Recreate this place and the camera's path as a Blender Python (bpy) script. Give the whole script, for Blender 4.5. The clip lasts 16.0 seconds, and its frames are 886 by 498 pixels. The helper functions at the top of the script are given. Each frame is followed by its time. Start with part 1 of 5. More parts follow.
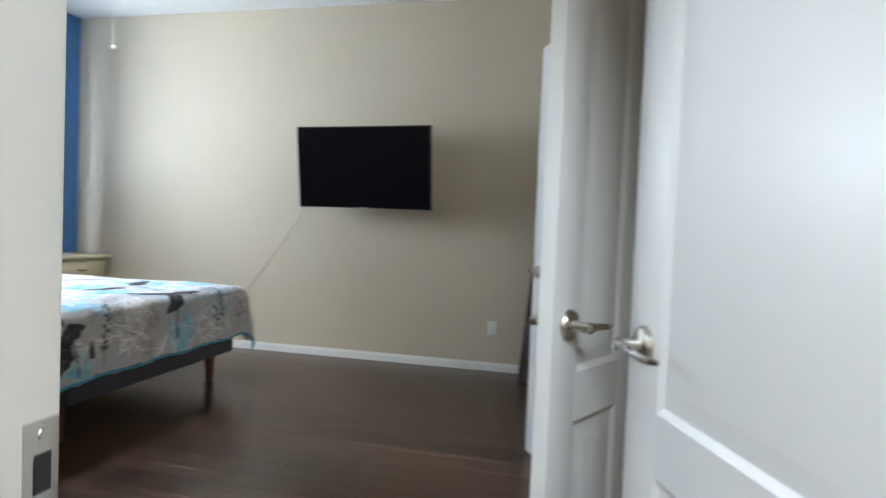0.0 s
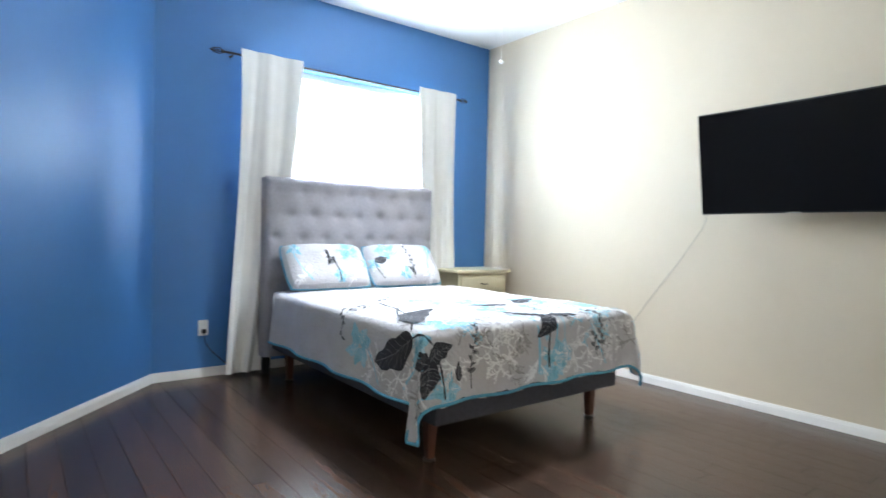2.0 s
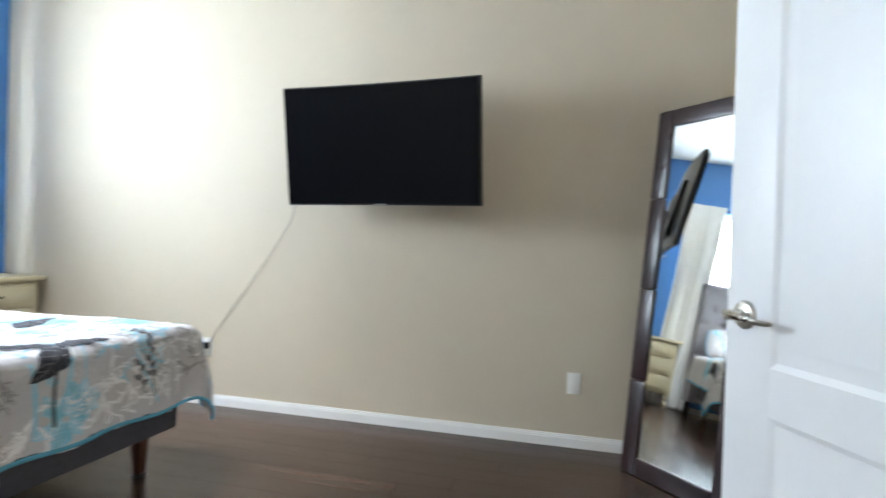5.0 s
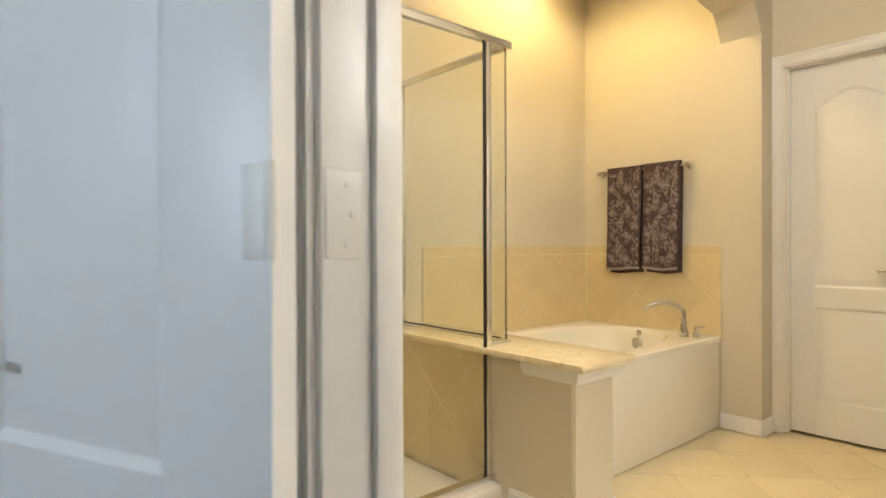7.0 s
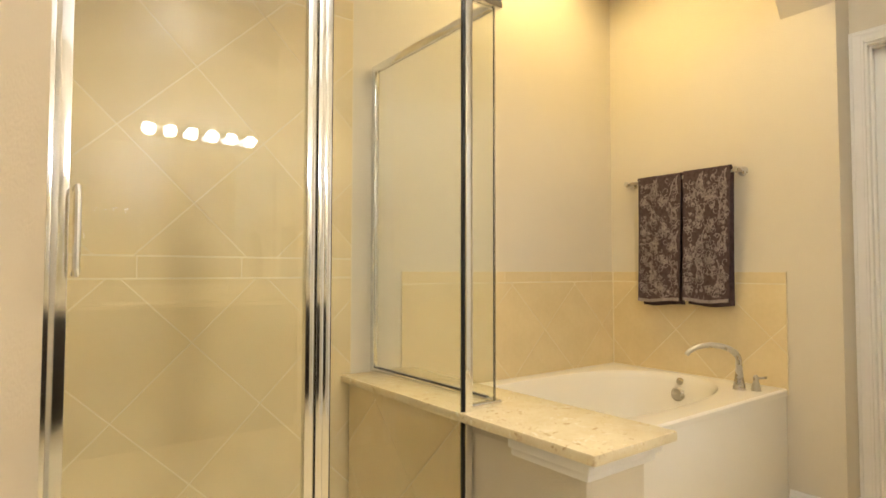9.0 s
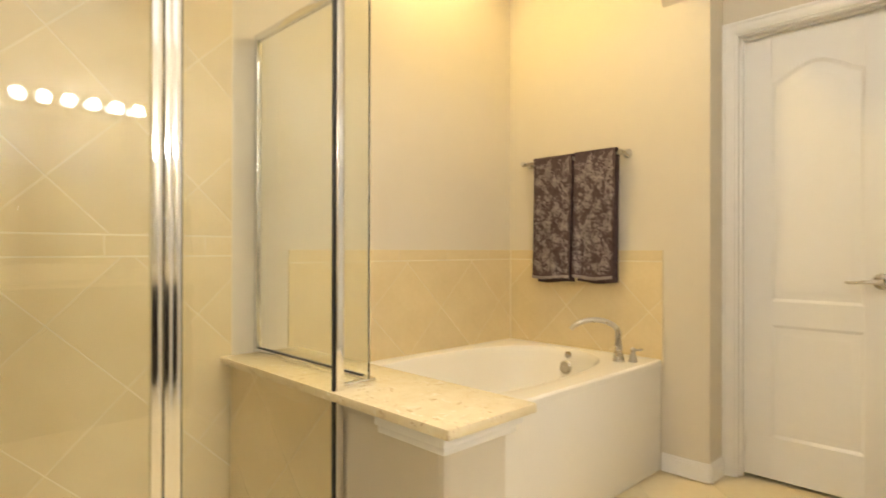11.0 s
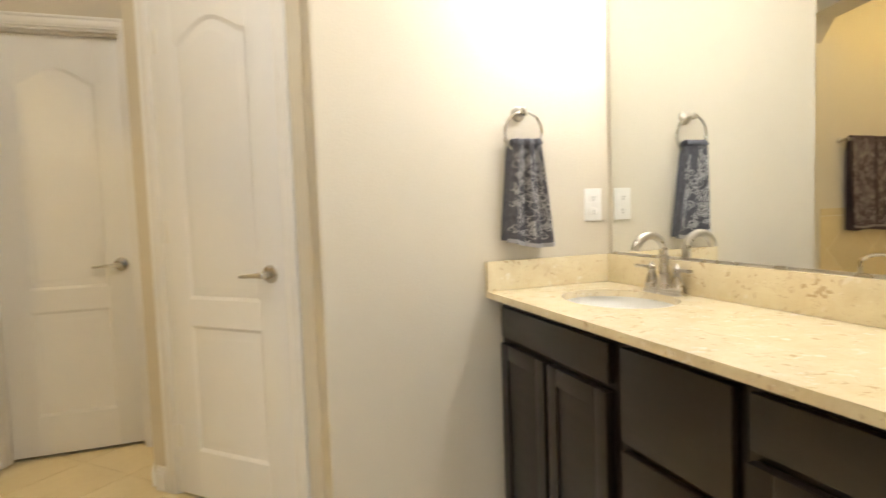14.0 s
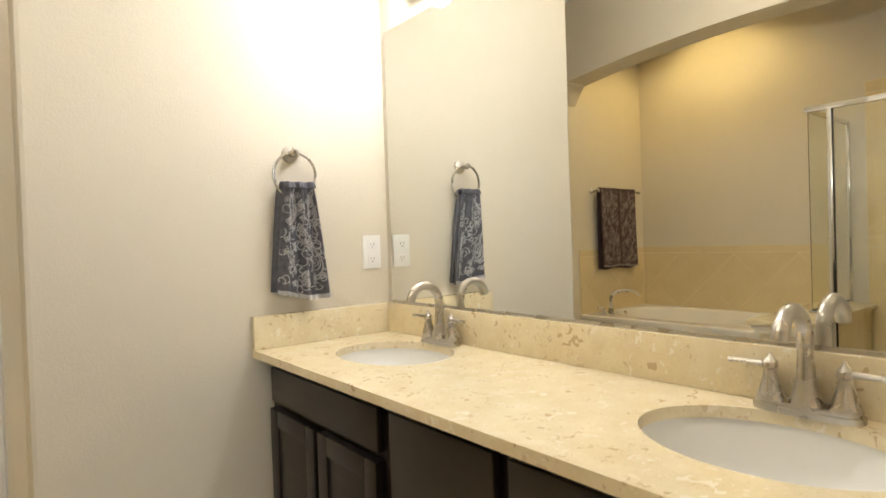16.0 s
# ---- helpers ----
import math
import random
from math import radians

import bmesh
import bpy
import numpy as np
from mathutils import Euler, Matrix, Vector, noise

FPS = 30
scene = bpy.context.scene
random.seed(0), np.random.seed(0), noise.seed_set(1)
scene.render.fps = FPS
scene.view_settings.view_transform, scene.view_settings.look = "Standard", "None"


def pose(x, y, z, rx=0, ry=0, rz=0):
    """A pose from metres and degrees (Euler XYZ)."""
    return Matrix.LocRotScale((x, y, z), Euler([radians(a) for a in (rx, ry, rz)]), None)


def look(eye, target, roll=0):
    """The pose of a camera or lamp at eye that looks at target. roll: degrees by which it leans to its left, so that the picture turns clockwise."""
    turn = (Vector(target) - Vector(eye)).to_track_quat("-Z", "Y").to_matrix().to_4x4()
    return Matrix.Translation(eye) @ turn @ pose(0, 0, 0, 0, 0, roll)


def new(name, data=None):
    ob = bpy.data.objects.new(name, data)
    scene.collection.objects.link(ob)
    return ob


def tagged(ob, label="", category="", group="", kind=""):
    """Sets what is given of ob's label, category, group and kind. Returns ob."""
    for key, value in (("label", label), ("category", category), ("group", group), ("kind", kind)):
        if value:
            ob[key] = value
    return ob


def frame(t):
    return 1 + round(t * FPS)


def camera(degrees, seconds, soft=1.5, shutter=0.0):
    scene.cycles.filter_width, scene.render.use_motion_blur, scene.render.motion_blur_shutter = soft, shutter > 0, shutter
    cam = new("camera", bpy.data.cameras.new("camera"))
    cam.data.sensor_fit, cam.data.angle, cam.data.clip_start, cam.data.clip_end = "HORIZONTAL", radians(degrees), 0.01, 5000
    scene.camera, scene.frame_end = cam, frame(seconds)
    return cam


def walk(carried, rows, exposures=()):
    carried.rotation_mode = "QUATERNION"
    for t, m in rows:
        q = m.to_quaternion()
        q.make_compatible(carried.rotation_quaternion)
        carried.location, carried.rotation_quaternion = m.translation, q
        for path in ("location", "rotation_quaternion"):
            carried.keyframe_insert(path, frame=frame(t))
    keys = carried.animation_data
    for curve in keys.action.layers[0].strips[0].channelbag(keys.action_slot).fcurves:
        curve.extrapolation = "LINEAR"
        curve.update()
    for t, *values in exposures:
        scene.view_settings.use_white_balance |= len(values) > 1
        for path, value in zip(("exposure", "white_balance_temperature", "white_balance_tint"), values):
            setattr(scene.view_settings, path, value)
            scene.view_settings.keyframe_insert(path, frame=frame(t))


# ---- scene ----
cam = camera(76.0, 16.0, shutter=0.45)
PATH = [
    (0, (0.251, 0.171, 1.104), (-0.182, 2.125, 1.04), 2.3),
    (0.5, (0.265, 0.339, 1.006), (-0.561, 2.153, 0.967), 2.3),
    (1, (0.194, 0.565, 0.988), (-0.916, 2.228, 0.948), 2.2),
    (1.5, (0.109, 0.674, 1.038), (-1.244, 2.146, 0.987), 1.7),
    (2, (0.033, 0.831, 1.093), (-1.557, 2.043, 1.037), 1.4),
    (2.5, (0.033, 1.031, 1.109), (-1.668, 2.082, 1.059), 1.5),
    (3, (0.066, 1.235, 1.104), (-1.6, 2.341, 1.071), 1.7),
    (3.2, (0.051, 1.302, 1.09), (-1.536, 2.519, 1.067), 1.7),
    (5.3, (-0.233, 1.638, 1.047), (-0.476, 3.623, 1.039), 1.8),
    (5.5, (-0.204, 1.689, 1.038), (-0.224, 3.689, 1.038), 1.8),
    (6, (-0.184, 1.768, 1.046), (0.482, 3.654, 1.032), 0.9),
    (6.5, (-0.074, 1.882, 1.066), (1.068, 3.523, 1.045), 0.3),
    (7, (0.114, 2.039, 1.048), (1.412, 3.561, 1.037), -0.2),
    (7.5, (0.294, 2.2, 1.028), (1.614, 3.703, 1.004), -0.2),
    (8, (0.474, 2.34, 1.017), (1.779, 3.855, 0.979), -0.2),
    (8.2, (0.546, 2.384, 1.006), (1.796, 3.946, 0.982), -0.2),
    (10.3, (0.729, 2.313, 1.13), (1.936, 3.9, 1.285), -0.0),
    (10.5, (0.745, 2.296, 1.109), (2.007, 3.843, 1.23), -0.0),
    (11, (0.806, 2.284, 1.045), (2.205, 3.713, 1.048), 0.1),
    (11.5, (0.829, 2.316, 1.053), (2.436, 3.506, 0.98), -0.3),
    (12, (0.848, 2.316, 1.066), (2.658, 3.161, 0.974), -0.7),
    (12.5, (0.79, 2.244, 1.092), (2.736, 2.697, 1.002), -0.9),
    (13, (0.581, 2.243, 1.099), (2.578, 2.208, 0.999), -1.4),
    (13.5, (0.512, 2.183, 1.104), (2.473, 1.804, 0.994), -1.7),
    (14, (0.483, 2.069, 1.121), (2.372, 1.424, 0.99), -2.1),
    (14.5, (0.506, 1.992, 1.1), (2.301, 1.117, 0.999), -2.0),
    (15, (0.516, 1.952, 1.107), (2.205, 0.884, 1.017), -2.0),
    (15.5, (0.532, 1.937, 1.116), (2.142, 0.752, 1.045), -2.0),
    (16, (0.552, 1.93, 1.155), (2.113, 0.68, 1.128), -1.9),
]
EXPOSURES = [(0, 0.28), (1.0, 0.75), (1.5, 1.00), (2.0, 1.00), (3.2, 1.00), (5.5, 0.82), (6.0, 0.65), (6.5, 0.35), (7.0, 0.15), (7.5, 0.10), (8.2, 0.1), (10.5, 0.25), (11.0, 0.25), (12.0, 0.2), (13.0, 0.05), (14.0, -0.25), (16.0, -0.5)]
walk(cam, [(t, look(e, g, r)) for t, e, g, r in PATH], EXPOSURES)

# ---- light and exposure ----
world = bpy.data.worlds.new("sky")
scene.world = world
world.use_nodes = True
wn = world.node_tree
sky = wn.nodes.new("ShaderNodeTexSky")
sky.sky_type, sky.sun_disc = "NISHITA", False
sky.sun_elevation, sky.sun_rotation = radians(50), radians(120)
wn.links.new(sky.outputs[0], wn.nodes["Background"].inputs[0])
wn.nodes["Background"].inputs[1].default_value = 0.12


def lamp(name, kind, power, colour, m, size=0.1, size_y=None):
    data = bpy.data.lights.new(name, kind)
    data.energy, data.color = power, colour
    if kind == "AREA":
        data.shape, data.size = ("RECTANGLE", size) if size_y else ("SQUARE", size)
        if size_y:
            data.size_y = size_y
    elif kind == "POINT" or kind == "SPOT":
        data.shadow_soft_size = size
    ob = new(name, data)
    ob.matrix_world = m
    return ob


sun = lamp("sun", "SUN", 3.0, (1.0, 0.95, 0.88), look((0, 0, 10), (3.0, 5.0, 0)))
sun.data.angle = radians(0.5)
lamp("window_daylight", "AREA", 100, (0.70, 0.85, 1.0), look((-4.40, 3.2, 1.60), (0, 3.2, 1.45)), 1.20, 1.35)
fan_light = lamp("fan_light", "SPOT", 230, (0.84, 0.92, 1.0), look((-2.93, 3.30, 2.84), (-2.93, 3.20, 0)), 0.15)
fan_light.data.spot_size, fan_light.data.spot_blend = radians(94), 1.0
tub_light = lamp("tub_downlight", "SPOT", 66, (1.0, 0.71, 0.28), look((2.72, 4.02, 2.93), (2.72, 4.02, 0)), 0.06)
tub_light.data.spot_size, tub_light.data.spot_blend = radians(150), 0.6
# added fill without a fixture, lifts the bathroom floor and doors
bath_light = lamp("bath_fill", "POINT", 42, (1.0, 0.91, 0.77), pose(1.5, 2.45, 2.80), 0.12)
# added bluish fill from the hall for the door faces, no fixture there
hall_fill = lamp("hall_fill", "AREA", 96, (0.76, 0.88, 1.0), look((0.3, -0.9, 2.90), (0.3, -0.5, 0)), 1.2)

# ---- materials ----


def mat(name, base, rough=0.5, metal=0.0, var=0.08, scale=6.0, bump=0.0, bump_scale=60.0, spec=0.5, stretch=(1, 1, 1), second=None, per_object=0.0, coat=0.0):
    """Principled surface with blotches at two scales, optional second colour, fine relief."""
    m = bpy.data.materials.new(name)
    m.use_nodes = True
    nt = m.node_tree
    N, L = nt.nodes, nt.links
    bsdf = N["Principled BSDF"]
    tc = N.new("ShaderNodeTexCoord")
    mp = N.new("ShaderNodeMapping")
    mp.inputs["Scale"].default_value = stretch
    L.new(tc.outputs["Object"], mp.inputs[0])
    n1, n2 = N.new("ShaderNodeTexNoise"), N.new("ShaderNodeTexNoise")
    n1.inputs["Scale"].default_value, n2.inputs["Scale"].default_value = scale, scale * 9
    n1.inputs["Detail"].default_value = n2.inputs["Detail"].default_value = 4
    for n in (n1, n2):
        L.new(mp.outputs[0], n.inputs["Vector"])
    add = N.new("ShaderNodeMath")
    add.operation = "MULTIPLY_ADD"
    L.new(n2.outputs[0], add.inputs[0])
    add.inputs[1].default_value = 0.45
    L.new(n1.outputs[0], add.inputs[2])
    ramp = N.new("ShaderNodeMapRange")
    ramp.inputs[1].default_value, ramp.inputs[2].default_value = 0.45, 1.0
    L.new(add.outputs[0], ramp.inputs[0])
    mix = N.new("ShaderNodeMix")
    mix.data_type = "RGBA"
    other = second or tuple(c * (1 - 2.2 * var) for c in base)
    mix.inputs["A"].default_value = (*base, 1)
    mix.inputs["B"].default_value = (*other, 1)
    L.new(ramp.outputs[0], mix.inputs["Factor"])
    out = mix.outputs["Result"]
    if per_object:
        info, hsv = N.new("ShaderNodeObjectInfo"), N.new("ShaderNodeHueSaturation")
        mr = N.new("ShaderNodeMapRange")
        mr.inputs[3].default_value, mr.inputs[4].default_value = 1 - per_object, 1 + per_object
        L.new(info.outputs["Random"], mr.inputs[0])
        L.new(mr.outputs[0], hsv.inputs["Value"])
        L.new(out, hsv.inputs["Color"])
        out = hsv.outputs[0]
    L.new(out, bsdf.inputs["Base Color"])
    bsdf.inputs["Metallic"].default_value = metal
    bsdf.inputs["Specular IOR Level"].default_value = spec
    bsdf.inputs["Coat Weight"].default_value = coat
    rr = N.new("ShaderNodeMapRange")
    rr.inputs[3].default_value, rr.inputs[4].default_value = max(rough - 0.06, 0.02), min(rough + 0.06, 1)
    L.new(n1.outputs[0], rr.inputs[0])
    L.new(rr.outputs[0], bsdf.inputs["Roughness"])
    if bump:
        nb, b = N.new("ShaderNodeTexNoise"), N.new("ShaderNodeBump")
        nb.inputs["Scale"].default_value, nb.inputs["Detail"].default_value = bump_scale, 3
        L.new(mp.outputs[0], nb.inputs["Vector"])
        b.inputs["Strength"].default_value, b.inputs["Distance"].default_value = bump, 0.01
        L.new(nb.outputs[0], b.inputs["Height"])
        L.new(b.outputs[0], bsdf.inputs["Normal"])
    return m


def cells(m, scale, colours, width=0.5, stretch=(1, 1, 1), warp=0.0, mode="F1"):
    """Lays a voronoi print or chips of other colours over a material from mat()."""
    nt = m.node_tree
    N, L = nt.nodes, nt.links
    bsdf = N["Principled BSDF"]
    old = bsdf.inputs["Base Color"].links[0].from_socket
    tc, mp, v = N.new("ShaderNodeTexCoord"), N.new("ShaderNodeMapping"), N.new("ShaderNodeTexVoronoi")
    mp.inputs["Scale"].default_value = stretch
    v.feature = mode
    v.inputs["Scale"].default_value = scale
    L.new(tc.outputs["Object"], mp.inputs[0])
    vec = mp.outputs[0]
    if warp:
        nz, ad = N.new("ShaderNodeTexNoise"), N.new("ShaderNodeMixRGB")
        nz.inputs["Scale"].default_value = scale * 0.8
        L.new(vec, nz.inputs["Vector"])
        ad.blend_type, ad.inputs[0].default_value = "LINEAR_LIGHT", warp
        L.new(vec, ad.inputs[1])
        L.new(nz.outputs["Color"], ad.inputs[2])
        vec = ad.outputs[0]
    L.new(vec, v.inputs["Vector"])
    lt = N.new("ShaderNodeMath")
    lt.operation = "LESS_THAN"
    L.new(v.outputs["Distance"], lt.inputs[0])
    lt.inputs[1].default_value = width
    sep, cr = N.new("ShaderNodeSeparateColor"), N.new("ShaderNodeValToRGB")
    cr.color_ramp.interpolation = "CONSTANT"
    while len(cr.color_ramp.elements) < len(colours):
        cr.color_ramp.elements.new(0.5)
    for i, (e, c) in enumerate(zip(cr.color_ramp.elements, colours)):
        e.position, e.color = i / len(colours), (*c[:3], 1)
    src = v.outputs["Color"] if "Color" in v.outputs and mode != "DISTANCE_TO_EDGE" else None
    if src:
        L.new(src, sep.inputs[0])
        L.new(sep.outputs[0], cr.inputs[0])
        pick = N.new("ShaderNodeMath")
        pick.operation = "LESS_THAN"
        L.new(sep.outputs[1], pick.inputs[0])
        pick.inputs[1].default_value = colours[0][3] if len(colours[0]) > 3 else 1.0
        mul = N.new("ShaderNodeMath")
        mul.operation = "MULTIPLY"
        L.new(pick.outputs[0], mul.inputs[0])
        L.new(lt.outputs[0], mul.inputs[1])
        fac = mul.outputs[0]
    else:
        fac = lt.outputs[0]
    mix = N.new("ShaderNodeMix")
    mix.data_type = "RGBA"
    L.new(fac, mix.inputs["Factor"])
    L.new(old, mix.inputs["A"])
    L.new(cr.outputs[0], mix.inputs["B"])
    L.new(mix.outputs["Result"], bsdf.inputs["Base Color"])
    return m


def glow(name, colour, strength):
    m = bpy.data.materials.new(name)
    m.use_nodes = True
    b = m.node_tree.nodes["Principled BSDF"]
    b.inputs["Base Color"].default_value = (*colour, 1)
    b.inputs["Emission Color"].default_value = (*colour, 1)
    b.inputs["Emission Strength"].default_value = strength
    return m


def clear(name, colour=(0.95, 0.98, 0.96)):
    m = bpy.data.materials.new(name)
    m.use_nodes = True
    b = m.node_tree.nodes["Principled BSDF"]
    b.inputs["Base Color"].default_value = (*colour, 1)
    b.inputs["Roughness"].default_value = 0.0
    b.inputs["IOR"].default_value = 1.45
    b.inputs["Transmission Weight"].default_value = 1.0
    return m


M_beige = mat("beige_wall_paint", (0.60, 0.52, 0.405), 0.62, var=0.02, scale=1.2, bump=0.12, bump_scale=170)
M_blue = mat("blue_wall_paint", (0.060, 0.20, 0.48), 0.38, var=0.04, scale=1.2, bump=0.10, bump_scale=170)
M_tan = mat("tan_bath_paint", (0.64, 0.585, 0.48), 0.55, var=0.02, scale=1.2, bump=0.12, bump_scale=170)
M_ceil = mat("white_ceiling_paint", (0.80, 0.80, 0.79), 0.8, var=0.02, scale=2, bump=0.3, bump_scale=90)
M_white = mat("white_gloss_paint", (0.82, 0.82, 0.82), 0.36, var=0.015, scale=3, bump=0.05, bump_scale=25)
M_trim = mat("white_trim_paint", (0.84, 0.83, 0.81), 0.32, var=0.03, scale=5)
M_plank = mat("dark_wood_plank", (0.082, 0.046, 0.031), 0.25, var=0.2, scale=1.6, stretch=(1.2, 9, 9), second=(0.036, 0.019, 0.013), bump=0.03, bump_scale=30, per_object=0.35)
M_joint = mat("dark_joint", (0.012, 0.008, 0.006), 0.7)
M_tile = mat("cream_travertine_tile", (0.72, 0.60, 0.37), 0.22, var=0.10, scale=5, second=(0.65, 0.53, 0.31), bump=0.03, bump_scale=40, per_object=0.03)
M_floortile = mat("cream_floor_tile", (0.80, 0.69, 0.45), 0.3, var=0.12, scale=3, second=(0.71, 0.59, 0.36), bump=0.03, bump_scale=40, per_object=0.03)
M_grout = mat("pale_grout", (0.80, 0.71, 0.50), 0.85, var=0.1)
M_marble = mat("beige_marble", (0.80, 0.72, 0.52), 0.14, var=0.1, scale=14, second=(0.70, 0.59, 0.38))
cells(M_marble, 28, [(0.82, 0.76, 0.62, 0.40), (0.64, 0.52, 0.34), (0.76, 0.66, 0.48), (0.56, 0.43, 0.26), (0.80, 0.72, 0.57)], 0.36, warp=0.10)
cells(M_marble, 60, [(0.50, 0.37, 0.21, 0.08), (0.60, 0.47, 0.28), (0.84, 0.78, 0.66)], 0.34, warp=0.10)
M_chrome = mat("polished_chrome", (0.80, 0.80, 0.80), 0.10, 1.0, var=0.02)
M_nickel = mat("brushed_nickel", (0.56, 0.53, 0.48), 0.28, 1.0, var=0.04, scale=20)
M_black = mat("black_plastic", (0.010, 0.010, 0.011), 0.35)
M_cord = mat("grey_cord", (0.30, 0.27, 0.22), 0.6)
M_screen = mat("black_screen_glass", (0.004, 0.004, 0.005), 0.14, var=0.0, spec=0.12)
M_espresso = mat("espresso_wood", (0.016, 0.010, 0.008), 0.36, var=0.15, scale=4, stretch=(1, 1, 6), bump=0.03)
M_legwood = mat("reddish_brown_wood", (0.085, 0.028, 0.014), 0.35, var=0.2, scale=8, stretch=(1, 1, 0.2))
M_mahog = mat("dark_mahogany_leather", (0.030, 0.012, 0.014), 0.30, var=0.2, scale=9, bump=0.15, bump_scale=60)
M_headb = mat("grey_linen", (0.33, 0.32, 0.35), 0.9, var=0.06, scale=40, bump=0.25, bump_scale=500, spec=0.2)
M_rail = mat("charcoal_linen", (0.075, 0.075, 0.092), 0.85, var=0.1, scale=40, bump=0.2, bump_scale=500, spec=0.2)
M_quilt = mat("quilted_grey_cotton", (0.53, 0.52, 0.54), 0.85, var=0.07, scale=7, bump=0.55, bump_scale=55, spec=0.2)
M_teal = mat("teal_print", (0.20, 0.50, 0.66), 0.85, second=(0.36, 0.56, 0.66), var=0.2, scale=22, bump=0.45, bump_scale=55, spec=0.2)
M_ink = mat("charcoal_print", (0.022, 0.023, 0.030), 0.85, var=0.3, scale=24, bump=0.45, bump_scale=55, spec=0.2, second=(0.055, 0.055, 0.065))
M_binding = mat("teal_binding", (0.10, 0.34, 0.50), 0.8, var=0.1, scale=30, spec=0.2)
M_tealdark = mat("deep_teal_print", (0.09, 0.34, 0.46), 0.85, var=0.2, scale=30, spec=0.2)
M_palep = mat("pale_print", (0.84, 0.84, 0.85), 0.85, var=0.1, scale=14, bump=0.4, bump_scale=55, spec=0.2)
M_inkvein = mat("charcoal_vein", (0.30, 0.30, 0.32), 0.85, var=0.1, spec=0.2)
M_greyp = mat("warm_grey_print", (0.36, 0.345, 0.35), 0.85, var=0.15, scale=18, bump=0.4, bump_scale=55, spec=0.2)
M_curtain = mat("white_cotton", (0.80, 0.79, 0.77), 0.9, var=0.03, scale=12, bump=0.1, bump_scale=300, spec=0.2)
M_cream = mat("cream_painted_wood", (0.58, 0.52, 0.36), 0.4, var=0.06, scale=6)
M_towel = mat("brown_towel", (0.110, 0.076, 0.080), 0.95, var=0.2, scale=60, bump=0.5, bump_scale=260, spec=0.1)
M_handtowel = mat("slate_towel", (0.145, 0.145, 0.165), 0.95, var=0.2, scale=60, bump=0.5, bump_scale=260, spec=0.1)
M_towelprint = mat("taupe_woven_print", (0.33, 0.28, 0.27), 0.95, var=0.15, scale=60, bump=0.4, bump_scale=260, spec=0.1)
M_handprint = mat("silver_woven_print", (0.50, 0.49, 0.50), 0.95, var=0.12, scale=60, bump=0.4, bump_scale=260, spec=0.1)
M_tub = mat("white_acrylic", (0.80, 0.77, 0.70), 0.15, var=0.01, spec=0.5)
M_porcelain = mat("white_porcelain", (0.88, 0.88, 0.86), 0.10, var=0.01)
M_plastic = mat("white_plastic", (0.80, 0.79, 0.76), 0.35, var=0.01)
M_mirror = mat("mirror_silver", (0.93, 0.95, 0.93), 0.0, 1.0, var=0.0)
M_mirror.node_tree.nodes["Principled BSDF"].inputs["Roughness"].links and M_mirror.node_tree.links.remove(M_mirror.node_tree.nodes["Principled BSDF"].inputs["Roughness"].links[0])
M_mirror.node_tree.nodes["Principled BSDF"].inputs["Roughness"].default_value = 0.0
M_glass = clear("clear_glass", (0.96, 0.98, 0.95))
M_bulb = glow("lit_bulb", (1.0, 0.985, 0.97), 112.0)
M_skyglow = glow("bright_overcast", (0.95, 0.98, 1.0), 6.0)
M_blind = mat("white_blind_slat", (0.85, 0.85, 0.84), 0.5, var=0.02)
M_shade = glow("frosted_lamp_glass", (1.0, 0.95, 0.88), 4.0)
M_fan = mat("dark_bronze", (0.03, 0.025, 0.022), 0.4, 0.6)

# ---- mesh helpers ----


def box(bm, x0, x1, y0, y1, z0, z1, bevel=0.0, m=None):
    r = bmesh.ops.create_cube(bm, size=1.0)
    vs = r["verts"]
    for v in vs:
        v.co = Vector(((x0 + x1) / 2 + v.co.x * (x1 - x0), (y0 + y1) / 2 + v.co.y * (y1 - y0), (z0 + z1) / 2 + v.co.z * (z1 - z0)))
    if bevel:
        es = list({e for v in vs for e in v.link_edges})
        r = bmesh.ops.bevel(bm, geom=es, offset=bevel, segments=2, affect="EDGES", profile=0.6)
        vs = r["verts"]
    if m is not None:
        bmesh.ops.transform(bm, matrix=m, verts=list({v for v in vs}))
    return bm


def bx(*a, **k):
    return box(bmesh.new(), *a, **k)


def prism(bm, pts, d0, d1, plane="xy", inset=0.0):
    """Extrudes an outline between two depths; plane names its two axes. inset narrows the far end."""
    def at(p, d):
        a, b = p
        return {"xy": (a, b, d), "xz": (a, d, b), "yz": (d, a, b)}[plane]
    n = len(pts)
    far = pts
    if inset:
        cx, cy = sum(p[0] for p in pts) / n, sum(p[1] for p in pts) / n
        wx = max(abs(p[0] - cx) for p in pts)
        wy = max(abs(p[1] - cy) for p in pts)
        far = [(cx + (p[0] - cx) * (1 - inset / wx), cy + (p[1] - cy) * (1 - inset / wy)) for p in pts]
    A = [bm.verts.new(at(p, d0)) for p in pts]
    B = [bm.verts.new(at(p, d1)) for p in far]
    bm.faces.new(A)
    bm.faces.new(B[::-1])
    for i in range(n):
        bm.faces.new((A[i], B[i], B[(i + 1) % n], A[(i + 1) % n]))
    bmesh.ops.recalc_face_normals(bm, faces=bm.faces[:])
    return bm


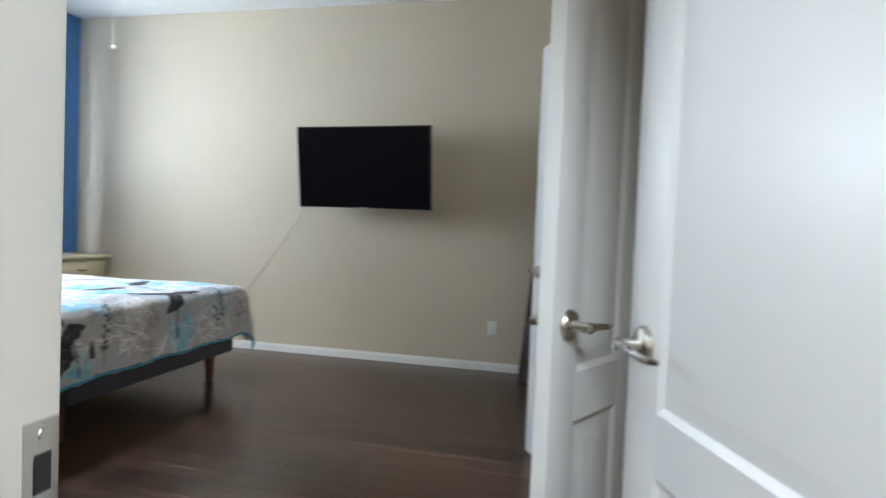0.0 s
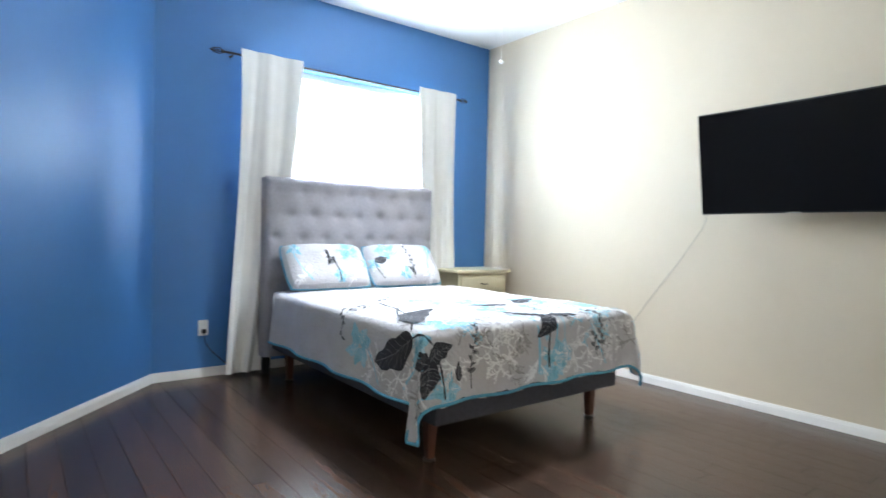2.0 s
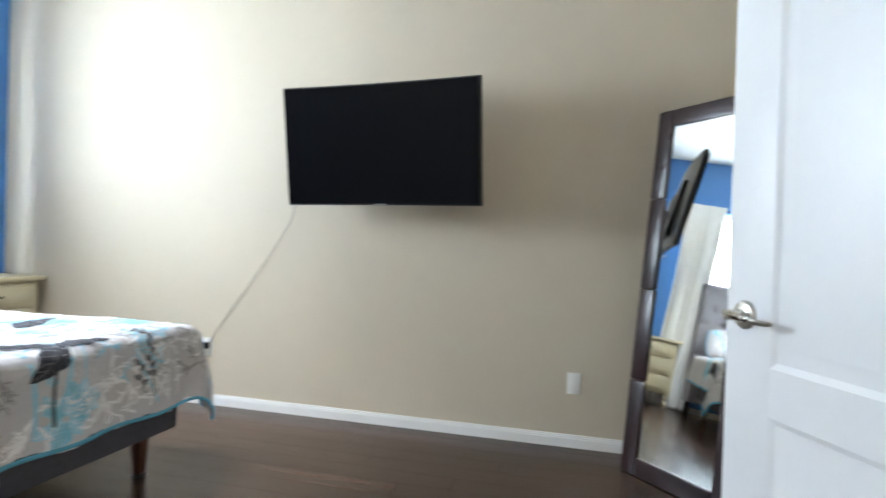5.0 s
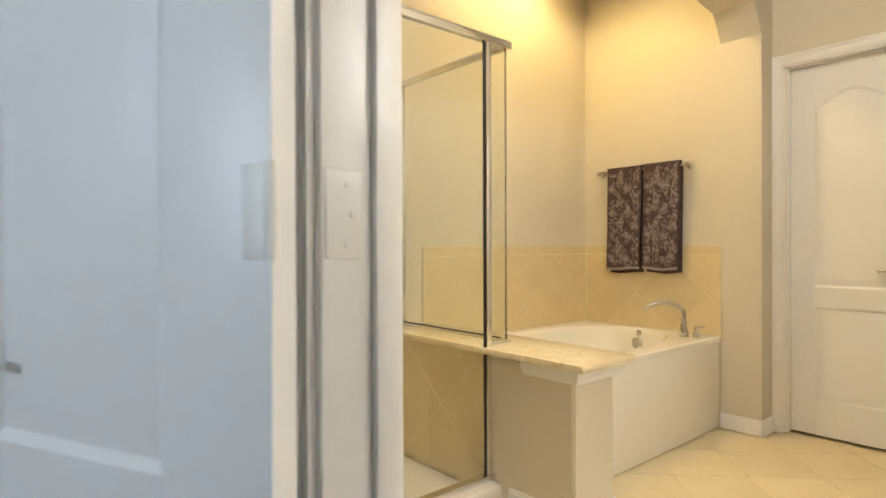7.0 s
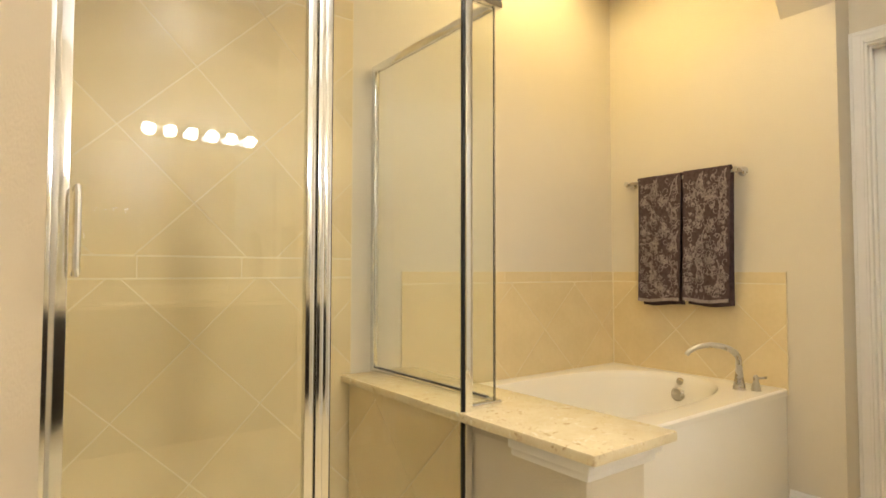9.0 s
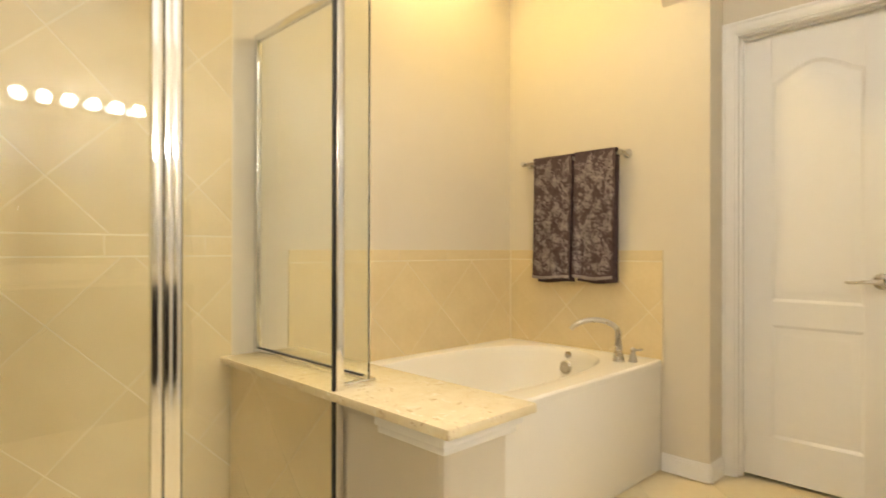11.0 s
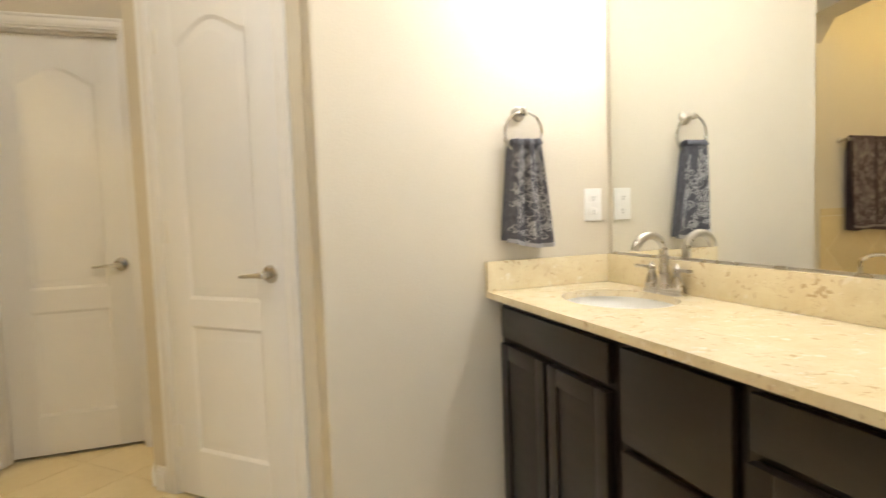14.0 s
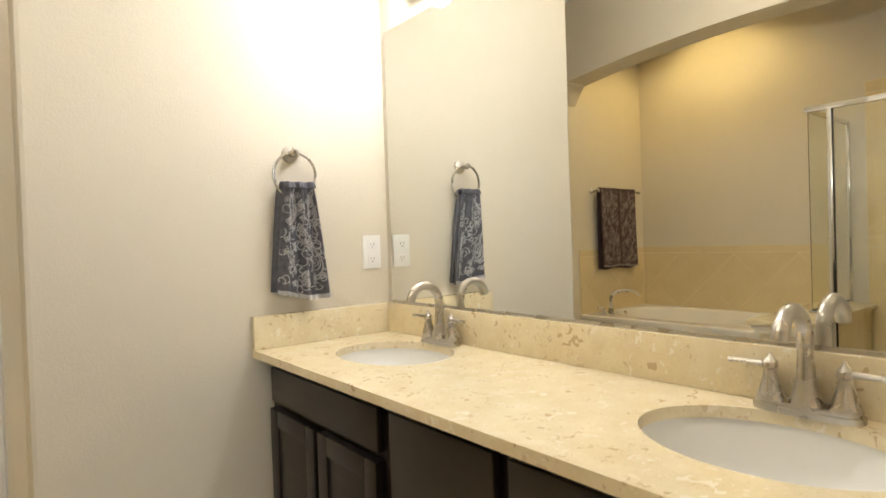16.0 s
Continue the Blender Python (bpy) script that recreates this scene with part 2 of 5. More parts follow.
def lathe(bm, profile, seg=20, m=None):
    """Turns a list of (radius, height) round z."""
    rings = []
    for r, z in profile:
        rings.append([bm.verts.new((r * math.cos(2 * math.pi * i / seg), r * math.sin(2 * math.pi * i / seg), z)) for i in range(seg)])
    for a, b in zip(rings, rings[1:]):
        for i in range(seg):
            bm.faces.new((a[i], a[(i + 1) % seg], b[(i + 1) % seg], b[i]))
    bm.faces.new(rings[0][::-1])
    bm.faces.new(rings[-1])
    if m is not None:
        bmesh.ops.transform(bm, matrix=m, verts=[v for r in rings for v in r])
    return bm


def tube(bm, path, radius, seg=10, flat=1.0):
    """A round rod along points; radius may be a list."""
    pts = [Vector(p) for p in path]
    rings = []
    side = None
    for i, p in enumerate(pts):
        d = (pts[min(i + 1, len(pts) - 1)] - pts[max(i - 1, 0)]).normalized()
        if side is None:
            side = d.orthogonal().normalized()
        side = (side - d * side.dot(d)).normalized()
        up = d.cross(side)
        r = radius[i] if isinstance(radius, (list, tuple)) else radius
        rings.append([bm.verts.new(p + r * (math.cos(2 * math.pi * k / seg) * side + flat * math.sin(2 * math.pi * k / seg) * up)) for k in range(seg)])
    for a, b in zip(rings, rings[1:]):
        for i in range(seg):
            bm.faces.new((a[i], a[(i + 1) % seg], b[(i + 1) % seg], b[i]))
    bm.faces.new(rings[0][::-1])
    bm.faces.new(rings[-1])
    return bm


def sheet(bm, f, nu, nv, thick=0.0):
    """A cloth-like surface f(u, v), u and v from 0 to 1, with thickness along its normal."""
    grid = [[Vector(f(i / nu, j / nv)) for j in range(nv + 1)] for i in range(nu + 1)]
    A = [[bm.verts.new(p) for p in row] for row in grid]
    made = []
    for i in range(nu):
        for j in range(nv):
            made.append(bm.faces.new((A[i][j], A[i + 1][j], A[i + 1][j + 1], A[i][j + 1])))
    if thick:
        def normal(i, j):
            du = grid[min(i + 1, nu)][j] - grid[max(i - 1, 0)][j]
            dv = grid[i][min(j + 1, nv)] - grid[i][max(j - 1, 0)]
            n = du.cross(dv)
            return n.normalized() if n.length > 1e-9 else Vector((0, 0, 1))
        B = [[bm.verts.new(grid[i][j] - normal(i, j) * thick) for j in range(nv + 1)] for i in range(nu + 1)]
        for i in range(nu):
            for j in range(nv):
                bm.faces.new((B[i][j], B[i][j + 1], B[i + 1][j + 1], B[i + 1][j]))
        for i in range(nu):
            for j in (0, nv):
                bm.faces.new((A[i][j], B[i][j], B[i + 1][j], A[i + 1][j]))
        for j in range(nv):
            for i in (0, nu):
                bm.faces.new((A[i][j], A[i][j + 1], B[i][j + 1], B[i][j]))
        bmesh.ops.recalc_face_normals(bm, faces=bm.faces[:])
    return bm


def clip(poly, x0, x1, y0, y1):
    for axis, lim, sign in ((0, x0, 1), (0, x1, -1), (1, y0, 1), (1, y1, -1)):
        out = []
        for a, b in zip(poly, poly[1:] + poly[:1]):
            da, db = sign * (a[axis] - lim), sign * (b[axis] - lim)
            if da >= 0:
                out.append(a)
            if da * db < 0:
                k = da / (da - db)
                out.append((a[0] + k * (b[0] - a[0]), a[1] + k * (b[1] - a[1])))
        poly = out
        if len(poly) < 3:
            return []
    return poly


def mesh_of(bm, name, material, smooth=False):
    me = bpy.data.meshes.new(name)
    bm.to_mesh(me)
    bm.free()
    me.materials.append(material)
    if smooth:
        me.polygons.foreach_set("use_smooth", [True] * len(me.polygons))
        me.set_sharp_from_angle(angle=radians(26))
    return me


def part(name, bm, material, parent, label="", smooth=True):
    ob = new(name, mesh_of(bm, name, material, smooth))
    ob.parent = parent
    return tagged(ob, label)


def thing(name, label, category, m=None, group="", kind=""):
    ob = new(name)
    ob.empty_display_size = 0.1
    if m is not None:
        ob.matrix_world = m
    return tagged(ob, label, category, group, kind)


def structure(name, bm, material, label, category):
    return tagged(new(name, mesh_of(bm, name, material)), label, category, kind="structure")


def seg_wall(bm, a, b, z0, z1, t):
    """A wall block whose inner face runs from a to b; t thickens it to the right of that way."""
    a, b = Vector(a), Vector(b)
    d = (b - a).normalized()
    n = Vector((d.y, -d.x)) * t
    prism(bm, [tuple(a), tuple(b), tuple(b + n), tuple(a + n)], z0, z1)
    return bm


# ---- plan ----
H = 2.95                                   # ceiling
WX, TVY = -4.30, 4.664                     # window wall, television wall
DN, DS = Vector((0.383, 2.555)), Vector((0.42, 1.66))   # double door opening, bedroom face
DT = 0.10                                  # its wall's thickness
dd = (DS - DN).normalized()
dn = Vector((-dd.y, dd.x))                 # into the bathroom
BN, BS = DN + dn * DT, DS + dn * DT
SHX, BKY, EX = 0.705, 4.413, 3.445            # shower wall, back wall, tub end wall
WTX, RWX, MWY = 3.60, 2.227, 0.837          # toilet door wall, towel ring wall, mirror wall
WY0, WY1, WZ0, WZ1 = 2.48, 3.93, 0.95, 2.37   # window

# bedroom walls
b = bmesh.new()
box(b, WX - 0.15, WX, 1.45, WY0, 0, H)
box(b, WX - 0.15, WX, WY1, TVY + 0.15, 0, H)
box(b, WX - 0.15, WX, WY0, WY1, 0, WZ0)
box(b, WX - 0.15, WX, WY0, WY1, WZ1, H)
structure("wall_west", b, M_blue, "deep blue painted wall round the bedroom window", "wall")
structure("wall_southwest", seg_wall(bmesh.new(), (-3.33, 0.785), (WX, 1.61), 0, H, -0.12), M_blue, "deep blue angled wall across the bedroom corner", "wall")
structure("wall_south", bx(-3.45, -0.9, 0.62, 0.76, 0, H), M_beige, "plain beige painted bedroom wall", "wall")
structure("wall_north", bx(WX, 0.53, TVY, TVY + 0.15, 0, H), M_beige, "beige painted wall behind the television", "wall")
b = bmesh.new()
prism(b, [tuple(DN), tuple(BN), (SHX, 3.262), (0.58, 3.262), (0.58, TVY), (0.53, TVY), (0.53, 3.10)], 0, H)
prism(b, [tuple(DN), tuple(DS), tuple(BS), tuple(BN)], 2.06, H)
prism(b, [tuple(DS), (0.50, 1.25), (0.56, 1.00), (0.605, 0.75), (0.64, 0.53), (0.69, 0.53), (0.645, 0.80), (0.63, 1.30), (0.56, 1.55), tuple(BS)], 0, H)
structure("wall_east", b, M_beige, "beige wall between bedroom and bathroom with double door opening", "wall")
b = bmesh.new()
box(b, -0.9, -0.142, 0.40, 0.53, 0, H)
box(b, -0.95, -0.88, 0.40, 0.76, 0, H)
box(b, 0.672, 1.3, 0.40, 0.53, 0, H)
box(b, -0.142, 0.672, 0.40, 0.53, 2.07, H)
structure("wall_entry", b, M_beige, "beige wall round the bedroom's entry door", "wall")
b = bmesh.new()
box(b, -1.02, -0.9, -1.6, 0.40, 0, H)
box(b, 1.3, 1.42, -1.6, 0.53, 0, H)
box(b, -1.02, 1.42, -1.72, -1.6, 0, H)
structure("wall_hall", b, M_beige, "plain beige hallway walls outside the bedroom", "wall")
structure("ceiling_bedroom", prism(bmesh.new(), [(-4.45, 1.40), (-3.45, 0.62), (-1.02, 0.62), (-1.02, -1.72), (1.42, -1.72), (1.42, 0.53), (0.66, 0.53), (0.66, 1.20), (0.50, 1.70), (0.50, 2.70), (0.56, 3.10), (0.56, 4.80), (-4.45, 4.80)], H, H + 0.1), M_ceil, "white textured bedroom ceiling", "ceiling")

# bathroom walls
b = bmesh.new()
box(b, 0.50, EX + 0.15, BKY, BKY + 0.15, 0, H)
structure("wall_bath_back", b, M_tan, "warm tan painted wall behind shower and tub", "wall")
structure("wall_shower", bx(0.583, SHX, 3.264, BKY, 0, H), M_tan, "tan wall at the shower's end", "wall")
b = bmesh.new()
box(b, EX, WTX, 3.265, BKY, 0, H)
box(b, WTX, WTX + 0.12, 3.32, BKY, 0, H)
structure("wall_tub_end", b, M_tan, "tan painted wall at the tub's tap end", "wall")
# wall over the arch
AZ, AY0, AY1 = 2.20, 3.265, 3.483
b = bmesh.new()
cx, hw = (SHX + EX) / 2, (EX - SHX) / 2
low = []
for i in range(81):
    u = -1 + i / 40
    a = abs(u)
    knee = 0.13 * min(1.0, (1 - a) / 0.07)
    low.append((cx + hw * u, AZ + knee + 0.10 * (1 - a ** 2)))
prism(b, low + [(EX, H), (SHX, H)], AY0, AY1, "xz")
structure("wall_arch", b, M_tan, "tan wall with a low arch over shower and tub", "wall")
b = bmesh.new()
box(b, WTX, WTX + 0.12, 3.2165, 3.32, 0, H)
box(b, WTX, WTX + 0.12, 2.42, 2.5965, 0, H)
box(b, WTX, WTX + 0.12, 2.5965, 3.2165, 2.05, H)
structure("wall_toilet", b, M_tan, "tan wall round the closed toilet room door", "wall")
b = bmesh.new()
dA, dB = Vector((2.468, 1.868)), Vector((3.10, 2.50))     # angled closet wall, bath face
cd = (dB - dA).normalized()
cn = Vector((cd.y, -cd.x))
CA, CW = 0.111, 0.645                                     # where the closet door begins, its width
for s0, s1, z0, z1 in ((0, CA, 0, H), (CA + CW, (dB - dA).length, 0, H), (CA, CA + CW, 2.05, H)):
    p, q = dA + cd * s0, dA + cd * s1
    prism(b, [tuple(p), tuple(q), tuple(q + cn * 0.12), tuple(p + cn * 0.12)], z0, z1)
structure("wall_closet", b, M_tan, "tan angled wall round the closed closet door", "wall")
structure("wall_toilet_side", bx(3.10, WTX, 2.38, 2.50, 0, H), M_tan, "short tan wall beside the toilet room door", "wall")
b = bmesh.new()
box(b, RWX, 2.466, MWY - 0.15, 1.868, 0, H, 0.012)
structure("wall_ring", b, M_tan, "cream painted wall with towel ring beside the vanity", "wall")
structure("wall_vanity", bx(0.648, RWX, MWY - 0.15, MWY, 0, H), M_tan, "cream painted wall behind the vanity mirror", "wall")
structure("ceiling_bathroom", prism(bmesh.new(), [(0.44, 0.66), (4.0, 0.66), (4.0, 4.60), (0.44, 4.60)], H + 0.004, H + 0.1), M_ceil, "white textured bathroom ceiling", "ceiling")
structure("wall_closet_back", bx(2.47, 3.9, 0.66, 0.78, 0, H), M_tan, "plain closet back wall", "wall")
structure("wall_far_east", bx(3.9, 4.0, 0.66, 4.60, 0, H), M_tan, "plain wall closing the toilet room", "wall")


def skirting(name, pts, material=M_trim, h=0.066, t=0.014, inside=1):
    """Baseboard with a stepped top, its back on the line of points."""
    b = bmesh.new()
    for p, q in zip(pts, pts[1:]):
        p, q = Vector(p), Vector(q)
        d = (q - p).normalized()
        n = Vector((-d.y, d.x)) * inside
        for t0, t1, z0, z1 in ((0, t, 0, h * 0.72), (0, t * 0.75, h * 0.72, h * 0.86), (0, t * 0.45, h * 0.86, h)):
            prism(b, [tuple(p + n * t0), tuple(q + n * t0), tuple(q + n * t1), tuple(p + n * t1)], z0, z1)
    return structure(name, b, material, "white painted baseboard with stepped top", "baseboard")


skirting("baseboard_tv", [(0.528, TVY), (WX, TVY)])
skirting("baseboard_window", [(WX, TVY), (WX, 1.61), (-3.33, 0.785)])
skirting("baseboard_south", [(-3.33, 0.76), (-0.95, 0.76)])
skirting("baseboard_tub", [(EX - 0.002, 3.482), (EX - 0.002, 3.265), (WTX, 3.265)], h=0.085, inside=-1)
skirting("baseboard_ring", [(RWX, 1.29), (RWX, 1.868), (2.455, 1.868)], h=0.10)
skirting("baseboard_toilet", [(WTX, 2.50), (3.11, 2.50)], h=0.10, inside=-1)
skirting("baseboard_closet", [tuple(dB - cd * 0.02), tuple(dA + cd * (CA + CW + 0.06))], h=0.10, inside=-1)

# ---- window ----
win = tagged(thing("window_1", "white framed bedroom window, blown out by daylight", "window"), kind="structure")
for nm, a in (("window_frame", (WX - 0.13, WX - 0.07, WY0, WY0 + 0.05, WZ0, WZ1)), ("window_frame", (WX - 0.13, WX - 0.07, WY1 - 0.05, WY1, WZ0, WZ1)),
              ("window_frame", (WX - 0.13, WX - 0.07, WY0 + 0.05, WY1 - 0.05, WZ1 - 0.05, WZ1)), ("window_frame", (WX - 0.13, WX - 0.07, WY0 + 0.05, WY1 - 0.05, WZ0, WZ0 + 0.05)),
              ("window_sill", (WX - 0.15, WX + 0.03, WY0 - 0.03, WY1 + 0.03, WZ0 - 0.025, WZ0 - 0.002))):
    part(nm, bx(*a, bevel=0.004), M_trim, win)
pane = part("pane", bx(WX - 0.105, WX - 0.099, WY0 + 0.05, WY1 - 0.05, WZ0 + 0.05, WZ1 - 0.05), M_glass, win)
pane.visible_shadow = False
sky_card = structure("backdrop", bx(WX - 1.6, WX - 1.55, 0.4, 6.2, -0.5, 4.2), M_skyglow, "overexposed bright daylight outside the window", "backdrop")


# ---- doors ----
def arch_panel(w0, w1, z0, z1, rise):
    """A panel's outline with an arched top."""
    pts = [(w0, z0), (w1, z0), (w1, z1)]
    if rise:
        n = 10
        for i in range(1, n):
            u = i / n
            pts.append((w1 + (w0 - w1) * u, z1 + rise * math.sin(math.pi * u) ** 1.4))
    pts.append((w0, z1))
    return pts


def lever(parent, x, z, side, way):
    """A round rose with a curved lever, on the door's face at side (+1 or -1 in y), pointing to way (+1 or -1 in x)."""
    h = part("door_handle", lathe(bmesh.new(), [(0.033, 0), (0.033, 0.004), (0.029, 0.010), (0.014, 0.013), (0.011, 0.030), (0.012, 0.052), (0.008, 0.056)], 24,
             pose(x, side * 0.0175, z, -90 * side, 0, 0)), M_nickel, parent, "brushed nickel lever handle")
    y = side * (0.0175 + 0.046)
    part("lever", tube(bmesh.new(), [(x, y, z), (x + way * 0.02, y + side * 0.002, z), (x + way * 0.05, y + side * 0.004, z - 0.002), (x + way * 0.085, y + side * 0.003, z - 0.005), (x + way * 0.108, y - side * 0.004, z - 0.006), (x + way * 0.118, y - side * 0.012, z - 0.006)],
         [0.011, 0.0105, 0.0085, 0.0075, 0.0070, 0.005], 12, 0.75), M_nickel, h)
    return h


def door_leaf(name, label, w, m, handles, hinge_side=1, hinges=(0.25, 1.08, 1.82), knuckle=-1, stile=0.115, h=2.03, kind="", group=""):
    """A moulded two-panel door; hinge at the origin, its width along x."""
    d = thing(name, label, "door", m, group, kind)
    b = bmesh.new()
    box(b, 0.002, w - 0.002, -0.0095, 0.0095, 0.014, h - 0.002)
    part("core", b, M_white, d)
    T = 0.0175
    for x0, x1 in ((0.0, stile), (w - stile, w)):
        part("stile", bx(x0, x1, -T, T, 0.012, h, bevel=0.0015), M_white, d)
    for z0, z1 in ((0.012, 0.20), (0.710, 0.815)):
        part("rail", bx(stile, w - stile, -T, T, z0, z1), M_white, d)
    o = arch_panel(stile, w - stile, 0.815, 1.80, 0.075)
    top_rail = bmesh.new()
    prism(top_rail, [(w - stile, h), (stile, h)] + [p for p in o[2:]][::-1], -T, T, "xz")
    part("arched_rail", top_rail, M_white, d, smooth=False)
    for zz0, zz1, rise in ((0.20, 0.710, 0.0), (0.815, 1.80, 0.075)):
        for s in (1, -1):
            b = bmesh.new()
            o = arch_panel(stile, w - stile, zz0, zz1, rise)
            n = len(o)
            cx, cz = w / 2, (zz0 + zz1) / 2
            def ring(k, y):
                return [b.verts.new((cx + (p[0] - cx) * (1 - k / (w / 2 - stile)), s * y, cz + (p[1] - cz) * (1 - k / ((zz1 - zz0) / 2)))) for p in o]
            rings = [ring(0.0, 0.0172), ring(0.005, 0.0150), ring(0.013, 0.0100), ring(0.018, 0.0098), ring(0.046, 0.0160), ring(0.050, 0.0162)]
            for A, B in zip(rings, rings[1:]):
                for i in range(n):
                    b.faces.new((A[i], A[(i + 1) % n], B[(i + 1) % n], B[i]))
            b.faces.new(rings[-1])
            bmesh.ops.recalc_face_normals(b, faces=b.faces[:])
            if sum(f.normal.y for f in b.faces) * s < 0:
                bmesh.ops.reverse_faces(b, faces=b.faces[:])
            part("panel", b, M_white, d)
    for side, way in handles:
        lever(d, w - 0.062, 0.92, side, way)
    for z in hinges:
        b = lathe(bmesh.new(), [(0.0065, -0.045), (0.0065, 0.045)], 12, pose(-0.004, knuckle * 0.022, z))
        for k in range(-1, 3):
            lathe(b, [(0.0072, 0), (0.0072, 0.0012)], 12, pose(-0.004, knuckle * 0.022, z - 0.045 + 0.0225 * (k + 1)))
        hg = part("hinge", b, M_plastic, d, "white painted butt hinge")
        part("hinge_leaf", bx(-0.002, 0.034, knuckle * 0.0178 - 0.001, knuckle * 0.0178 + 0.001, z - 0.045, z + 0.045, bevel=0.0008), M_plastic, hg)
    return d


def angle_of(v):
    return math.degrees(math.atan2(v.y, v.x))


def lining(name, label, p, q, inward, depth, h=2.045, casing=0.057, faces=(1, 1), stop=0.6):
    """Jambs, head, stop and casings of an opening from p to q; inward is the way through the wall."""
    f = tagged(thing(name, label, "door frame"), kind="structure")
    p, q = Vector(p), Vector(q)
    d = (q - p).normalized()
    n = Vector(inward).normalized()
    L = (q - p).length
    M = Matrix(((d.x, n.x, 0, p.x), (d.y, n.y, 0, p.y), (0, 0, 1, 0), (0, 0, 0, 1)))
    def add(nm, *a, bevel=0.002):
        b = bx(*a, bevel=bevel)
        bmesh.ops.transform(b, matrix=M, verts=b.verts[:])
        bmesh.ops.recalc_face_normals(b, faces=b.faces[:])
        part(nm, b, M_trim, f)
    add("jamb", 0.0, 0.016, 0, depth, 0, h)
    add("jamb", L - 0.016, L, 0, depth, 0, h)
    add("head", 0.016, L - 0.016, 0, depth, h - 0.016, h)
    s = depth * stop
    for a in ((0.016, 0.026, s, s + 0.03, 0, h - 0.016), (L - 0.026, L - 0.016, s, s + 0.03, 0, h - 0.016), (0.026, L - 0.026, s, s + 0.03, h - 0.026, h - 0.016)):
        add("stop", *a)
    for side, on in ((-1, faces[0]), (1, faces[1])):
        if not on:
            continue
        y0 = 0.0 if side < 0 else depth
        for k0, k1, t in ((0.0, casing, 0.0105), (0.010, casing - 0.022, 0.0125), (casing - 0.016, casing - 0.003, 0.0145)):
            ya, yb = sorted((y0 - side * 0.001, y0 + side * t))
            add("casing", 0.006 - k1, 0.006 - k0, ya, yb, 0, h + k1 - 0.006, bevel=0.0018)
            add("casing", L - 0.006 + k0, L - 0.006 + k1, ya, yb, 0, h + k1 - 0.006, bevel=0.0018)
            add("casing", 0.006 - k0, L - 0.006 + k0, ya, yb, h - 0.006 + k0, h - 0.006 + k1, bevel=0.003)
    return f, M, L


# double door between bedroom and bathroom, both leaves folded back into the bedroom
frame_d, Md, Ld = lining("door_frame_1", "white casing round the double bathroom door", DN, DS, dn, DT, faces=(1, 1))
NF, NH = Vector((0.098, 3.060)), Vector((0.346, 2.540))
door_leaf("door_1", "white two-panel bathroom door leaf, standing open", 0.576, Matrix.Translation((NH.x, NH.y, 0)) @ pose(0, 0, 0, 0, 0, angle_of(NF - NH)), [(1, -1), (-1, -1)], knuckle=1, stile=0.140, kind="structure", group="double bathroom doors")
SF, SH = Vector((0.212, 1.323)), Vector((0.412, 1.668))
door_leaf("door_2", "white two-panel bathroom door leaf, open, in shade", 0.400, Matrix.Translation((SH.x, SH.y, 0)) @ pose(0, 0, 0, 0, 0, angle_of(SF - SH)), [(1, -1), (-1, -1)], knuckle=-1, stile=0.10, kind="structure", group="double bathroom doors")
# jamb leaf of the hinges beside the opening
for z in (0.25, 1.08, 1.82):
    b = bx(0.0158, 0.0178, 0.004, 0.046, z - 0.045, z + 0.045, bevel=0.0009)
    for k in (-0.03, 0.0, 0.03):
        lathe(b, [(0.004, 0), (0.004, 0.0012)], 10, pose(0.0176, 0.030 + 0.006 * (k == 0), z + k, 0, 90, 0))
    bmesh.ops.transform(b, matrix=Md, verts=b.verts[:])
    part("hinge_plate", b, M_plastic, frame_d, "white painted hinge plate on the jamb")

# bedroom entry
frame_e, Me, Le = lining("door_frame_2", "white jamb and casing of the bedroom entry", (-0.142, 0.53), (0.672, 0.53), (0, -1), 0.13, faces=(1, 0))
b = bx(0.0155, 0.0175, 0.001, 0.030, 0.872, 0.952, bevel=0.0009)
sp = part("strike_plate", b, M_nickel, frame_e, "brushed steel strike plate")
bmesh_ob = bx(0.0172, 0.0182, 0.008, 0.022, 0.897, 0.927)
part("latch_hole", bmesh_ob, M_black, sp)
for z in (0.883, 0.941):
    part("screw", lathe(bmesh.new(), [(0.0045, 0), (0.004, 0.0015)], 12, pose(0.0174, 0.015, z, 0, 90, 0)), M_nickel, sp)
sp.matrix_local = Me
EF, EH = Vector((0.385, 1.275)), Vector((0.630, 0.545))
door_leaf("door_3", "white two-panel bedroom entry door, standing open", 0.770, Matrix.Translation((EH.x, EH.y, 0)) @ pose(0, 0, 0, 0, 0, angle_of(EF - EH)), [(1, -1), (-1, -1)], knuckle=-1, kind="structure")

# toilet room and closet doors, shut
lining("door_frame_3", "white casing round the toilet room door", (WTX, 3.2165), (WTX, 2.5965), (1, 0), 0.12, faces=(1, 0), stop=0.25)
door_leaf("door_4", "white arched two-panel toilet room door, shut", 0.585, Matrix.Translation((WTX + 0.0785, 3.199, 0)) @ pose(0, 0, 0, 0, 0, -90), [(-1, -1)], hinges=(), kind="structure", stile=0.12)
cA, cB = dA + cd * (CA + CW), dA + cd * CA
lining("door_frame_4", "white casing round the closet door", cA, cB, cn, 0.12, faces=(1, 0), stop=0.4)
door_leaf("door_5", "white arched two-panel closet door, shut", 0.610, Matrix.Translation((*(cA - cd * 0.0175 + cn * 0.0185), 0)) @ pose(0, 0, 0, 0, 0, angle_of(-cd)), [(-1, -1)], knuckle=-1, kind="structure", stile=0.12)


